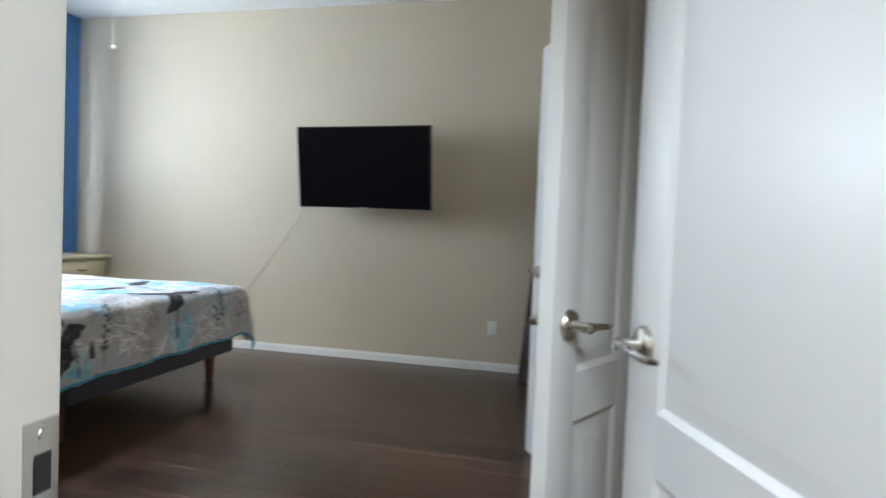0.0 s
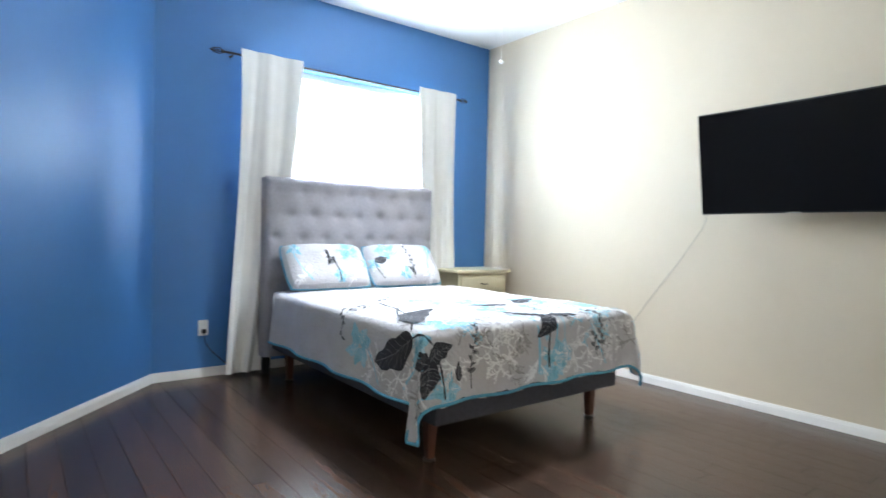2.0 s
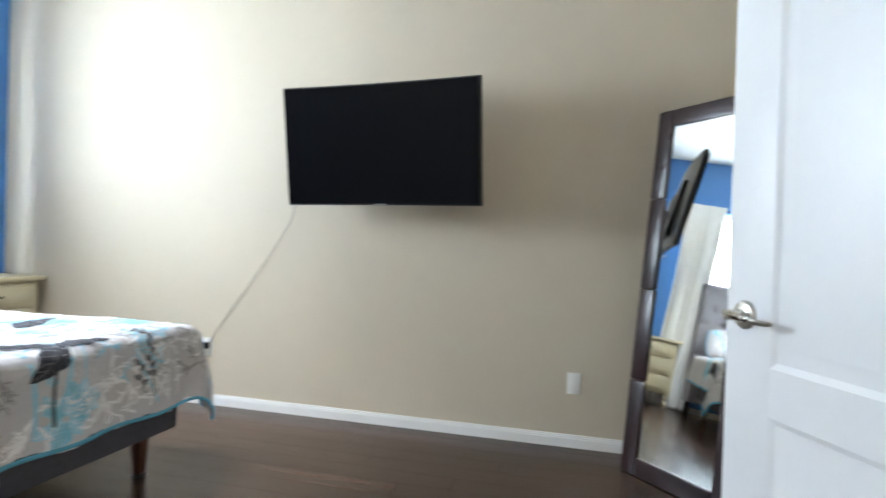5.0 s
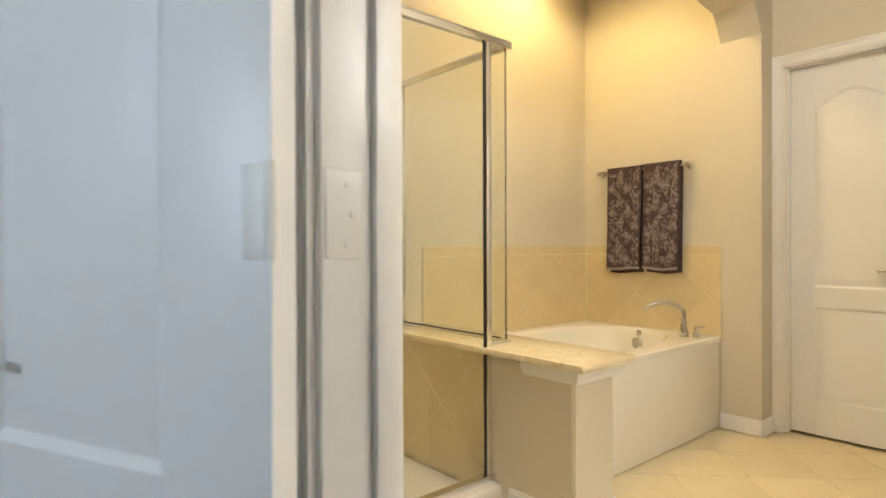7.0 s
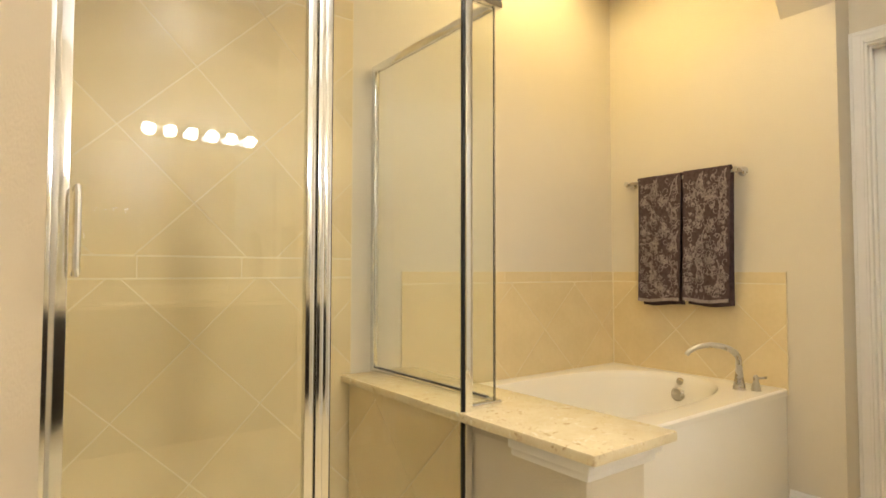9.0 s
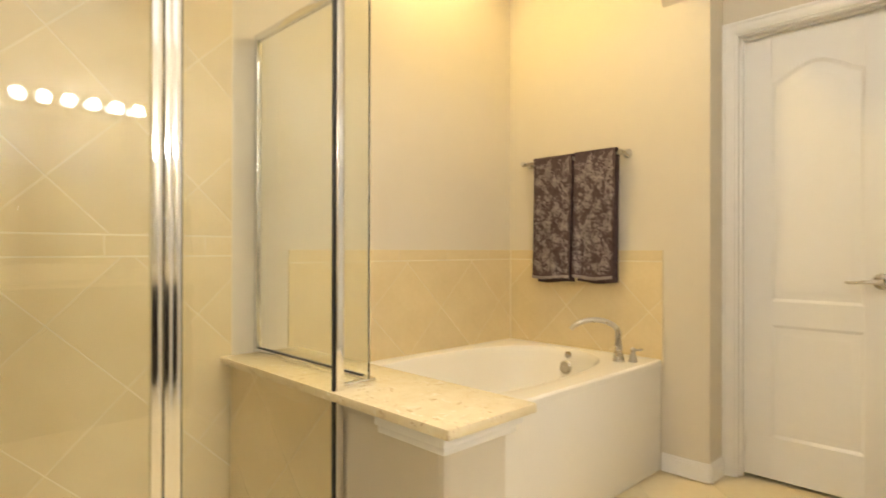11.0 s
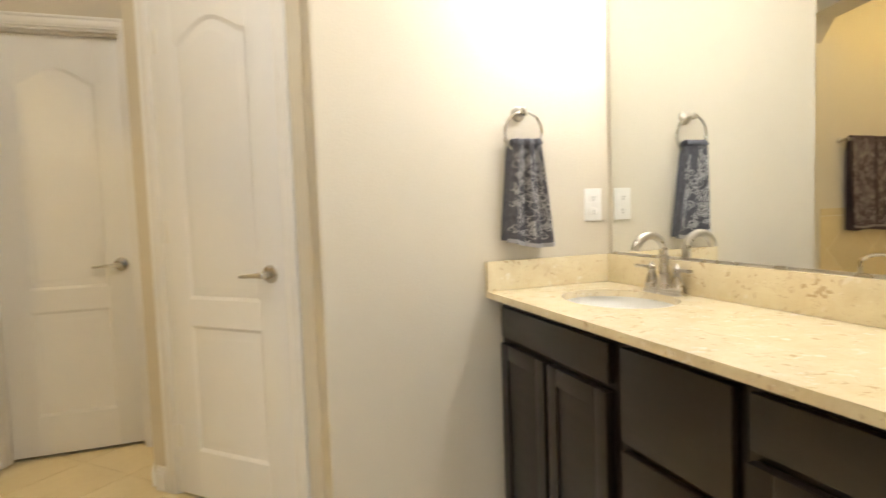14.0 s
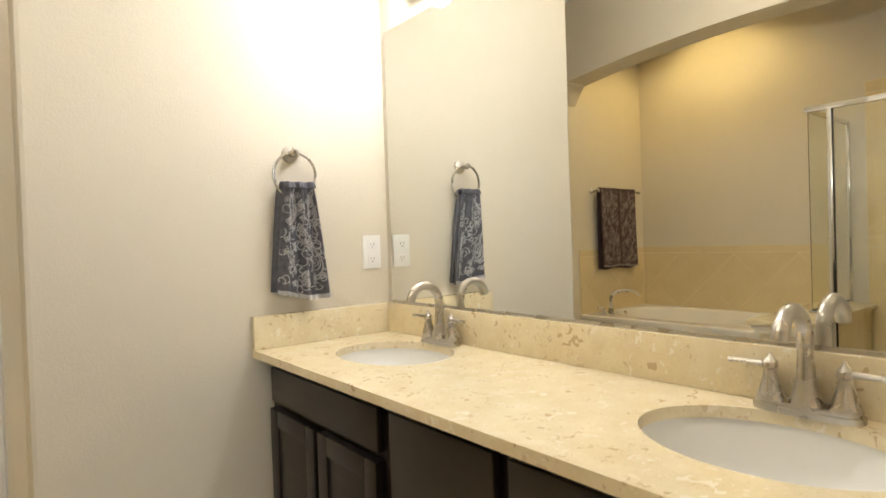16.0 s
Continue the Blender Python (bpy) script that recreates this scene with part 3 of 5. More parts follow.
# ---- bedroom things ----
def bed():
    t = thing("bed", "queen bed with tufted grey headboard and floral quilt, made", "bed", pose(-4.17, 3.08, 0))
    # local: x from headboard to foot, y across
    W = 0.77
    def hb(u, v):
        y, z = -W + 2 * W * u, 0.14 + 1.35 * v
        dx = 0.0
        if z > 0.50:
            col, row = (y + W) / 0.198, (z - 0.50) / 0.176
            best, edge = 9, 9
            for r in (math.floor(row), math.floor(row) + 1):
                off = 0.5 * (r % 2)
                c = round(col - off - 0.0) + off
                best = min(best, math.hypot((col - c) * 0.198, (row - r) * 0.176))
            edge = abs(row - round(row)) * 0.176
            dx = 0.034 * (1 - math.exp(-(best / 0.038) ** 1.3)) + 0.004 * (min(edge, 0.03) / 0.03) - 0.03
        rim = min(u, 1 - u) * 2 * W
        top = (1 - v) * 1.35
        round_off = min(1, rim / 0.05, top / 0.05)
        return (0.02 + 0.075 * math.sqrt(max(round_off * (2 - round_off), 0)) + dx * round_off, y, z - (0.03 if v == 1 and min(u, 1 - u) < 0.02 else 0))
    b = sheet(bmesh.new(), hb, 96, 84)
    bmesh.ops.recalc_face_normals(b, faces=b.faces[:])
    part("headboard", b, M_headb, t, "grey linen button-tufted headboard")
    box_b = bx(-0.06, 0.028, -W + 0.006, W - 0.006, 0.14, 1.475, bevel=0.012)
    part("headboard_back", box_b, M_headb, t)
    for r in range(0, 6):
        for c in range(9):
            y = -W + 0.198 * (c + 0.5 * (r % 2))
            z = 0.50 + 0.176 * r
            if abs(y) < W - 0.03 and z < 1.44:
                part("button", lathe(bmesh.new(), [(0.013, 0), (0.012, 0.005), (0.006, 0.008)], 10, pose(0.068, y, z, 0, 90, 0)), M_headb, t)
    for y in (-W + 0.05, W - 0.05):
        part("headboard_leg", bx(-0.03, 0.04, y - 0.03, y + 0.03, 0, 0.15, bevel=0.004), M_black, t)
    for a in ((0.09, 2.12, -0.70, -0.65), (0.09, 2.12, 0.60, 0.65)):
        part("side_rail", bx(*a, 0.20, 0.40, bevel=0.015), M_rail, t, "charcoal upholstered rail")
    part("foot_rail", bx(2.08, 2.15, -0.70, 0.65, 0.20, 0.40, bevel=0.018), M_rail, t, "charcoal upholstered rail")
    for x in (0.30, 2.03):
        for y in (-0.645, 0.555):
            part("leg", lathe(bmesh.new(), [(0.022, 0), (0.024, 0.01), (0.040, 0.20), (0.040, 0.215)], 4, pose(x, y, 0, 0, 0, 45)), M_legwood, t, "tapered reddish brown wooden leg")
            part("leg_foot", lathe(bmesh.new(), [(0.030, 0), (0.030, 0.012)], 14, pose(x, y, 0)), M_black, t)
    for y in (-0.45, -0.15, 0.15, 0.45):
        part("slat", bx(0.1, 2.05, y - 0.04, y + 0.04, 0.30, 0.33), M_legwood, t)
    part("mattress", bx(0.10, 2.10, -0.715, 0.685, 0.335, 0.635, bevel=0.05), M_curtain, t)
    return t


bed_ob = bed()

# quilt: draped over the mattress, printed with leaves
QX0, QX1, QW, QZ = 0.42, 2.12, 0.735, 0.652


def quilt_at(p, q, lift=0.0):
    """Place on the quilt for p metres from the head edge and q metres across from its middle, both along the cloth."""
    drop_f, drop_s = max(0.0, p - (QX1 - QX0)), max(0.0, abs(q) - QW)
    s = 1 if q >= 0 else -1
    x = QX0 + min(p, QX1 - QX0)
    y = s * min(abs(q), QW)
    r = 0.05
    def over(dr):
        if dr <= 0:
            return 0.0, 0.0
        a = min(dr / r, math.pi / 2)
        return r * math.sin(a) + 0.09 * max(dr - r * 1.57, 0), r * (1 - math.cos(a)) + max(dr - r * 1.57, 0)
    ox, zx = over(drop_f)
    oy, zy = over(drop_s)
    x += ox
    y += s * oy
    corner = min(drop_f, drop_s)
    # at the foot corners the cloth folds out and hangs as a point
    z = QZ - max(zx, zy) - 0.42 * corner
    k = corner / 0.45
    x += 0.03 * k - 0.10 * k * (drop_s > drop_f)
    y += s * (0.03 * k)
    wave = 0.016 * min(1, max(drop_f, drop_s) / 0.2)
    x += wave * math.sin(q * 16) * (drop_f > 0)
    y += s * wave * math.sin(p * 13 + 1) * (drop_s > 0)
    if drop_f <= 0 and drop_s <= 0:
        z += 0.005 * math.sin(p * 7 + q * 3) * math.sin(q * 6)
    z = max(z, 0.07)
    nx, ny, nz = (drop_f > 0.04), s * (drop_s > 0.04), 1.0 if max(drop_f, drop_s) < 0.06 else 0.25
    n = Vector((nx, ny, nz)).normalized()
    return Vector((x, y, z)) + n * lift


quilt = thing("quilt", "light grey quilt printed with teal and charcoal leaves, over the bed", "quilt", pose(-4.17, 3.06, 0))
QP, QQ0, QQ1 = 1.70 + 0.36, -0.735 - 0.36, 0.735 + 0.30


def quilt_f(u, v):
    p, q = QP * u, QQ0 + (QQ1 - QQ0) * v
    if u > 0.97:
        p += 0.012 * math.sin(q * 25)
    g = quilt_at(p, q)
    ridge = 0.0035 * math.cos(p * 2 * math.pi / 0.065) * math.cos(q * 2 * math.pi / 0.065)
    return g + Vector((0, 0, ridge)) + 0.004 * noise.noise_vector(Vector((p * 14, q * 14, 0)))


b = sheet(bmesh.new(), quilt_f, 110, 120, 0.006)
part("cloth", b, M_quilt, quilt)
edge = [quilt_at(QP, QQ0 + (QQ1 - QQ0) * i / 80, 0.002) for i in range(81)]
part("binding", tube(bmesh.new(), edge, 0.008, 6), M_binding, quilt, "teal bound edge")
for q in (QQ0, QQ1):
    part("binding", tube(bmesh.new(), [quilt_at(QP * i / 80, q, 0.002) for i in range(81)], 0.008, 6), M_binding, quilt, "teal bound edge")
rng = random.Random(4)


def on_quilt(p, q, lift=0.0):
    """A place on the quilted surface itself, stitched relief included."""
    p, q = max(0.01, min(p, QP - 0.008)), max(QQ0 + 0.008, min(q, QQ1 - 0.008))
    ridge = 0.0035 * math.cos(p * 2 * math.pi / 0.065) * math.cos(q * 2 * math.pi / 0.065)
    return quilt_at(p, q, lift) + Vector((0, 0, ridge)) + 0.004 * noise.noise_vector(Vector((p * 14, q * 14, 0)))


def ribbon(b, place, pts, width, lift):
    """A thin printed line through (p, q) places."""
    rows = []
    n = len(pts)
    for i, (p, q) in enumerate(pts):
        a, c = pts[max(i - 1, 0)], pts[min(i + 1, n - 1)]
        d = Vector((c[0] - a[0], c[1] - a[1]))
        d = d.normalized() if d.length > 1e-9 else Vector((1, 0))
        w = width * (0.75 + 0.5 * noise.noise(Vector((p * 30, q * 30, 3))))
        rows.append([b.verts.new(place(p - k * w / 2 * d.y, q + k * w / 2 * d.x, lift)) for k in (-1, 1)])
    for A, B in zip(rows, rows[1:]):
        b.faces.new((A[0], A[1], B[1], B[0]))


def bent(p0, q0, p1, q1, bend=0.1, n=12):
    """Places along a bowed line from one point of the cloth to another."""
    dp, dq = p1 - p0, q1 - q0
    return [(p0 + dp * u - dq * bend * 4 * u * (1 - u), q0 + dq * u + dp * bend * 4 * u * (1 - u)) for u in [i / n for i in range(n + 1)]]


def stem(place, p0, q0, p1, q1, material, parent, width=0.012, bend=0.08, lift=0.004):
    b = bmesh.new()
    ribbon(b, place, bent(p0, q0, p1, q1, bend), width, lift)
    return part("printed_stem", b, material, parent)


def leaf(place, p0, q0, p1, q1, width, material, vein, parent, lift=0.0045, bow=0.08):
    """A pointed leaf from its base to its tip, with an uneven rim and printed veins."""
    b, bv = bmesh.new(), bmesh.new()
    L = math.hypot(p1 - p0, q1 - q0)
    dp, dq = (p1 - p0) / L, (q1 - q0) / L
    n = 14
    def at(u, k):
        w = width * 0.5 * (math.sin(math.pi * u ** 0.72) ** 0.85) * (1 + 0.13 * math.sin(17 * u + p0 * 60 + k))
        a, d = u * L, k * w + bow * L * math.sin(math.pi * u)
        return p0 + a * dp - d * dq, q0 + a * dq + d * dp
    rows = [[b.verts.new(place(*at(i / n, k / 3), lift)) for k in range(-3, 4)] for i in range(n + 1)]
    for A, B in zip(rows, rows[1:]):
        for k in range(6):
            b.faces.new((A[k], A[k + 1], B[k + 1], B[k]))
    ribbon(bv, place, [at(0.03 + 0.92 * i / 10, 0) for i in range(11)], 0.0024, lift + 0.0022)
    for i in range(6):
        for s in (-1, 1):
            u = 0.10 + 0.12 * i
            ribbon(bv, place, [at(u + 0.16 * k / 4, s * 0.86 * k / 4) for k in range(5)], 0.0018, lift + 0.0022)
    part("printed_leaf", b, material, parent)
    part("printed_vein", bv, vein, parent)


def bloom(place, p, q, r, parent, petals=6, lift=0.003):
    """A washed-out teal flower: ragged petals round a middle."""
    a0 = rng.uniform(0, 6)
    for i in range(petals):
        a = a0 + 2 * math.pi * i / petals + rng.uniform(-0.25, 0.25)
        L = r * rng.uniform(0.7, 1.15)
        leaf(place, p + 0.08 * r * math.cos(a), q + 0.08 * r * math.sin(a), p + L * math.cos(a), q + L * math.sin(a), r * rng.uniform(0.45, 0.62), M_teal, (M_tealdark, M_palep)[i % 2], parent, lift)


def stalk(place, p0, q0, p1, q1, parent, buds=9, size=0.034, bend=0.06):
    """A dark flower stalk with small buds along it."""
    line = bent(p0, q0, p1, q1, bend)
    b = bmesh.new()
    ribbon(b, place, line, 0.007, 0.006)
    part("printed_stem", b, M_ink, parent)
    for i in range(buds):
        u = 0.25 + 0.75 * i / max(buds - 1, 1)
        p, q = line[min(int(u * 12), 12)]
        a = math.atan2(q1 - q0, p1 - p0) + (0.9 if i % 2 else -0.9) + rng.uniform(-0.3, 0.3)
        leaf(place, p, q, p + size * math.cos(a), q + size * math.sin(a), size * 0.55, M_ink, M_inkvein, parent, 0.006)


def scribble(place, p0, q0, r, parent, material, arms=7):
    """Loose pale pen lines branching from one point."""
    b = bmesh.new()
    for i in range(arms):
        a = rng.uniform(0, 2 * math.pi)
        p1, q1 = p0 + r * math.cos(a), q0 + r * math.sin(a)
        line = bent(p0, q0, p1, q1, rng.uniform(-0.3, 0.3))
        ribbon(b, place, line, 0.009, 0.0035)
        for k in (4, 6, 8, 10, 12):
            a2 = a + rng.uniform(-1.3, 1.3)
            p, q = line[k]
            ribbon(b, place, bent(p, q, p + 0.3 * r * math.cos(a2), q + 0.3 * r * math.sin(a2), 0.25, 5), 0.009, 0.0037)
    part("printed_sketch", b, material, parent)



# warm grey and white pen work on the foot half
for p, q, r in ((1.84, -0.38, 0.16), (1.38, -1.00, 0.12), (1.88, 0.25, 0.15), (1.85, 0.55, 0.14), (1.72, -0.20, 0.12), (1.60, -1.00, 0.10), (1.90, -0.62, 0.09), (1.70, 0.80, 0.14), (1.95, -0.05, 0.10), (1.45, 0.35, 0.12), (1.30, -0.30, 0.10), (1.50, 0.92, 0.10)):
    scribble(on_quilt, p, q, r, quilt, M_palep)
for p, q, r in ((1.92, -0.28, 0.14), (1.80, 0.42, 0.14), (1.55, -0.30, 0.12), (1.80, -0.95, 0.10), (1.62, 0.60, 0.14), (1.90, 0.75, 0.10)):
    scribble(on_quilt, p, q, r, quilt, M_greyp, 5)
for i in range(40):
    scribble(on_quilt, rng.uniform(1.30, 1.98), rng.uniform(-0.98, 0.95), rng.uniform(0.05, 0.11), quilt, (M_palep, M_greyp, M_palep, M_teal)[i % 4], 5)
for i in range(12):
    p, q = rng.uniform(1.35, 1.85), rng.uniform(-0.9, 0.9)
    stem(on_quilt, p, q, p + rng.uniform(0.10, 0.30), q + rng.uniform(-0.15, 0.15), (M_palep, M_teal)[i % 2], quilt, 0.010, rng.uniform(-0.2, 0.2))
# teal flowers and long teal stems
for p, q, r in ((1.62, -0.56, 0.15), (1.20, -0.92, 0.11), (1.76, -0.82, 0.08), (2.00, -0.66, 0.08), (0.86, -0.12, 0.15), (1.02, 0.12, 0.15), (1.32, 0.02, 0.13), (1.10, 0.55, 0.17), (1.36, 0.38, 0.15), (1.40, 0.70, 0.14), (1.96, 0.06, 0.10), (1.92, 0.14, 0.09), (1.20, 0.86, 0.12)):
    bloom(on_quilt, p, q, 1.15 * r, quilt)
for p0, q0, p1, q1, w in ((1.46, -0.14, 2.00, -0.04, 0.020), (1.34, 0.14, 1.96, 0.02, 0.016), (1.64, -1.04, 2.00, -0.72, 0.014), (2.00, -1.02, 2.04, -0.66, 0.016), (1.46, 0.62, 1.98, 0.84, 0.018), (1.20, -0.90, 1.45, -1.06, 0.012), (1.58, -0.46, 1.34, 0.00, 0.022)):
    stem(on_quilt, p0, q0, p1, q1, M_teal, quilt, w)
# charcoal sprigs
stem(on_quilt, 0.84, -0.46, 1.68, -0.80, M_ink, quilt, 0.012, lift=0.006)
stem(on_quilt, 1.30, -0.62, 0.80, -0.14, M_ink, quilt, 0.008, lift=0.006)
leaf(on_quilt, 1.68, -0.80, 1.38, -0.96, 0.15, M_ink, M_inkvein, quilt, 0.006)
leaf(on_quilt, 1.56, -0.71, 1.14, -0.28, 0.15, M_ink, M_inkvein, quilt, 0.006)
for p1, q1, w in ((1.74, -0.90, 0.08), (1.80, -0.62, 0.09), (2.01, -0.77, 0.10)):
    leaf(on_quilt, 1.86, -0.76, p1, q1, w, M_ink, M_inkvein, quilt, 0.006)
stem(on_quilt, 1.68, -0.80, 2.04, -0.68, M_ink, quilt, 0.012, lift=0.006)
for p0, q0, p1, q1, k in ((0.84, -0.46, 1.04, -0.90, 12), (0.84, -0.46, 0.58, -0.22, 6), (0.80, -0.50, 0.96, -0.78, 8), (2.02, -0.50, 1.70, -0.44, 11), (0.80, 0.62, 0.46, 0.30, 9), (1.98, 0.46, 1.64, 0.50, 11), (1.96, 0.42, 1.84, 0.41, 4)):
    stalk(on_quilt, p0, q0, p1, q1, quilt, k)
leaf(on_quilt, 1.97, -0.58, 1.88, -0.58, 0.045, M_ink, M_inkvein, quilt, 0.006)
stem(on_quilt, 1.98, 0.02, 1.62, 0.12, M_ink, quilt, 0.014, lift=0.006)
for p1, q1, w in ((1.82, -0.05, 0.10), (1.72, 0.30, 0.10), (1.46, -0.04, 0.09)):
    leaf(on_quilt, 1.66, 0.11, p1, q1, w, M_ink, M_inkvein, quilt, 0.006)
stem(on_quilt, 1.10, 0.20, 1.34, 0.30, M_ink, quilt, 0.010, lift=0.006)
leaf(on_quilt, 1.20, 0.34, 1.06, 0.66, 0.11, M_ink, M_inkvein, quilt, 0.006)
leaf(on_quilt, 1.24, 0.22, 1.12, -0.02, 0.07, M_ink, M_inkvein, quilt, 0.006)
leaf(on_quilt, 1.62, 0.84, 1.78, 0.92, 0.10, M_ink, M_inkvein, quilt, 0.006)
leaf(on_quilt, 1.66, 0.82, 1.50, 0.92, 0.09, M_ink, M_inkvein, quilt, 0.006)


def pillow(name, y, tilt, seed, flip):
    t = thing(name, "pillow in a grey sham printed with teal and charcoal leaves", "pillow", pose(-3.90, 3.06 + y, 0.815, 0, tilt, 0), group="pillows on the bed")
    w, h, d = 0.35, 0.205, 0.085
    def f(sgn):
        def g(p, q, lift=0.0):
            # p up the pillow, q across
            u, v = max(-1, min(1, q / w)), max(-1, min(1, p / h))
            k = (max(0, 1 - u ** 4) * max(0, 1 - v ** 4)) ** 0.5
            pinch = 1 - 0.05 * (abs(u) ** 3 + abs(v) ** 3)
            return Vector((sgn * (d * k + 0.004 + lift) + 0.006 * math.sin(9 * u + seed) * k, q * pinch, p * pinch))
        return g
    b = bmesh.new()
    for sgn in (1, -1):
        g = f(sgn)
        sheet(b, lambda u, v: g(-h + 2 * h * u, -w + 2 * w * v), 22, 30)
    bmesh.ops.remove_doubles(b, verts=b.verts[:], dist=0.0005)
    bmesh.ops.recalc_face_normals(b, faces=b.faces[:])
    part("sham", b, M_quilt, t)
    g = f(1)
    ring = [(-h, -w + 2 * w * i / 16) for i in range(16)] + [(-h + 2 * h * i / 10, w) for i in range(10)] + [(h, w - 2 * w * i / 16) for i in range(16)] + [(h - 2 * h * i / 10, -w) for i in range(11)]
    part("piping", tube(bmesh.new(), [g(a, c) - Vector((0.004, 0, 0)) for a, c in ring], 0.008, 6), M_binding, t, "teal piping")
    s = -1 if flip else 1
    for p, q, r in ((-0.10, 0.20, 0.11), (-0.12, -0.22, 0.09), (0.08, 0.02, 0.08)):
        scribble(g, p, s * q, r, t, M_palep, 5)
    for p, q, r in ((0.09, 0.18, 0.12), (-0.13, 0.05, 0.07), (0.12, -0.26, 0.07), (-0.02, 0.30, 0.06)):
        bloom(g, p, s * q, r, t)
    stem(g, 0.12, s * -0.28, -0.16, s * -0.17, M_teal, t, 0.016)
    if flip:
        leaf(g, 0.00, -0.30, 0.02, -0.18, 0.07, M_ink, M_inkvein, t, 0.006)
        stem(g, 0.00, -0.30, -0.17, -0.26, M_ink, t, 0.009, lift=0.006)
        stalk(g, -0.17, 0.03, 0.13, 0.00, t, 10, 0.032)
        leaf(g, -0.15, 0.04, -0.07, -0.02, 0.035, M_ink, M_inkvein, t, 0.006)
    else:
        stem(g, -0.18, 0.05, 0.03, 0.01, M_ink, t, 0.011, lift=0.006)
        for p1, q1, w in ((0.12, -0.12, 0.06), (-0.08, -0.12, 0.075), (-0.03, 0.17, 0.065)):
            leaf(g, 0.02, 0.01, p1, q1, w, M_ink, M_inkvein, t, 0.006)
    return t


pillow("pillow", -0.335, -38, 3, False)
pillow("pillow", 0.345, -38, 8, True)


def curtain(name, y0, y1, yb0, yb1, seed):
    t = thing(name, "white cotton curtain panel hanging to the floor", "curtain", group="window curtains")
    def f(u, v):
        a = v ** 1.5
        y = (y0 + (y1 - y0) * u) * (1 - a) + (yb0 + (yb1 - yb0) * u) * a
        fold = 0.034 * math.sin(u * 2 * math.pi * 2.3 + seed) + 0.006 * math.sin(u * 2 * math.pi * 6 + 2 * seed + v * 2)
        return (WX + 0.112 + fold * (0.22 + 0.78 * v) + 0.015 * v, y + 0.012 * math.sin(v * 5 + u * 9), 2.40 - 2.37 * v)
    part("cloth", sheet(bmesh.new(), f, 72, 40, 0.004), M_curtain, t)
    return t


curtain("curtain", 2.16, 2.63, 2.08, 2.38, 1.0)
curtain("curtain", 3.74, 4.16, 3.84, 4.23, 2.6)
rod = thing("curtain_rod", "thin dark metal curtain rod with leaf finials", "curtain rod")
part("rod", tube(bmesh.new(), [(WX + 0.085, 2.05, 2.36), (WX + 0.085, 4.22, 2.36)], 0.008, 10), M_fan, rod)
for y, s in ((2.05, -1), (4.22, 1)):
    b = bmesh.new()
    for k in range(4):
        a = math.pi / 2 * k
        tube(b, [(WX + 0.085, y, 2.36), (WX + 0.085 + 0.020 * math.cos(a), y + s * 0.03, 2.36 + 0.020 * math.sin(a)), (WX + 0.085 + 0.015 * math.cos(a), y + s * 0.075, 2.36 + 0.015 * math.sin(a)), (WX + 0.085, y + s * 0.10, 2.36)], 0.004, 6)
    lathe(b, [(0.011, 0), (0.011, 0.012)], 10, pose(WX + 0.085, y, 2.36, -90 * s, 0, 0))
    part("finial", b, M_fan, rod)
    part("bracket", tube(bmesh.new(), [(WX, y - s * 0.06, 2.355), (WX + 0.05, y - s * 0.06, 2.345), (WX + 0.085, y - s * 0.06, 2.351)], 0.006, 8), M_fan, rod)


def nightstand():
    t = thing("nightstand", "cream painted three-drawer nightstand with turned feet", "nightstand", pose(-4.09, 4.30, 0))
    part("top", bx(-0.20, 0.22, -0.33, 0.33, 0.735, 0.765, bevel=0.008), M_cream, t)
    part("body", bx(-0.19, 0.19, -0.29, 0.29, 0.16, 0.735, bevel=0.004), M_cream, t)
    for z0, z1 in ((0.57, 0.715), (0.38, 0.545), (0.19, 0.355)):
        d = part("drawer", bx(0.185, 0.203, -0.265, 0.265, z0, z1, bevel=0.005), M_cream, t)
        part("drawer_panel", bx(0.200, 0.208, -0.235, 0.235, z0 + 0.025, z1 - 0.025, bevel=0.004), M_cream, d)
        part("pull", tube(bmesh.new(), [(0.205, -0.035, (z0 + z1) / 2), (0.228, -0.025, (z0 + z1) / 2 - 0.008), (0.228, 0.025, (z0 + z1) / 2 - 0.008), (0.205, 0.035, (z0 + z1) / 2)], 0.005, 8), M_fan, d, "dark metal pull")
    for x in (-0.15, 0.15):
        for y in (-0.25, 0.25):
            part("leg", lathe(bmesh.new(), [(0.018, 0), (0.022, 0.02), (0.034, 0.06), (0.018, 0.095), (0.034, 0.12), (0.036, 0.16)], 16, pose(x, y, 0)), M_cream, t)


nightstand()


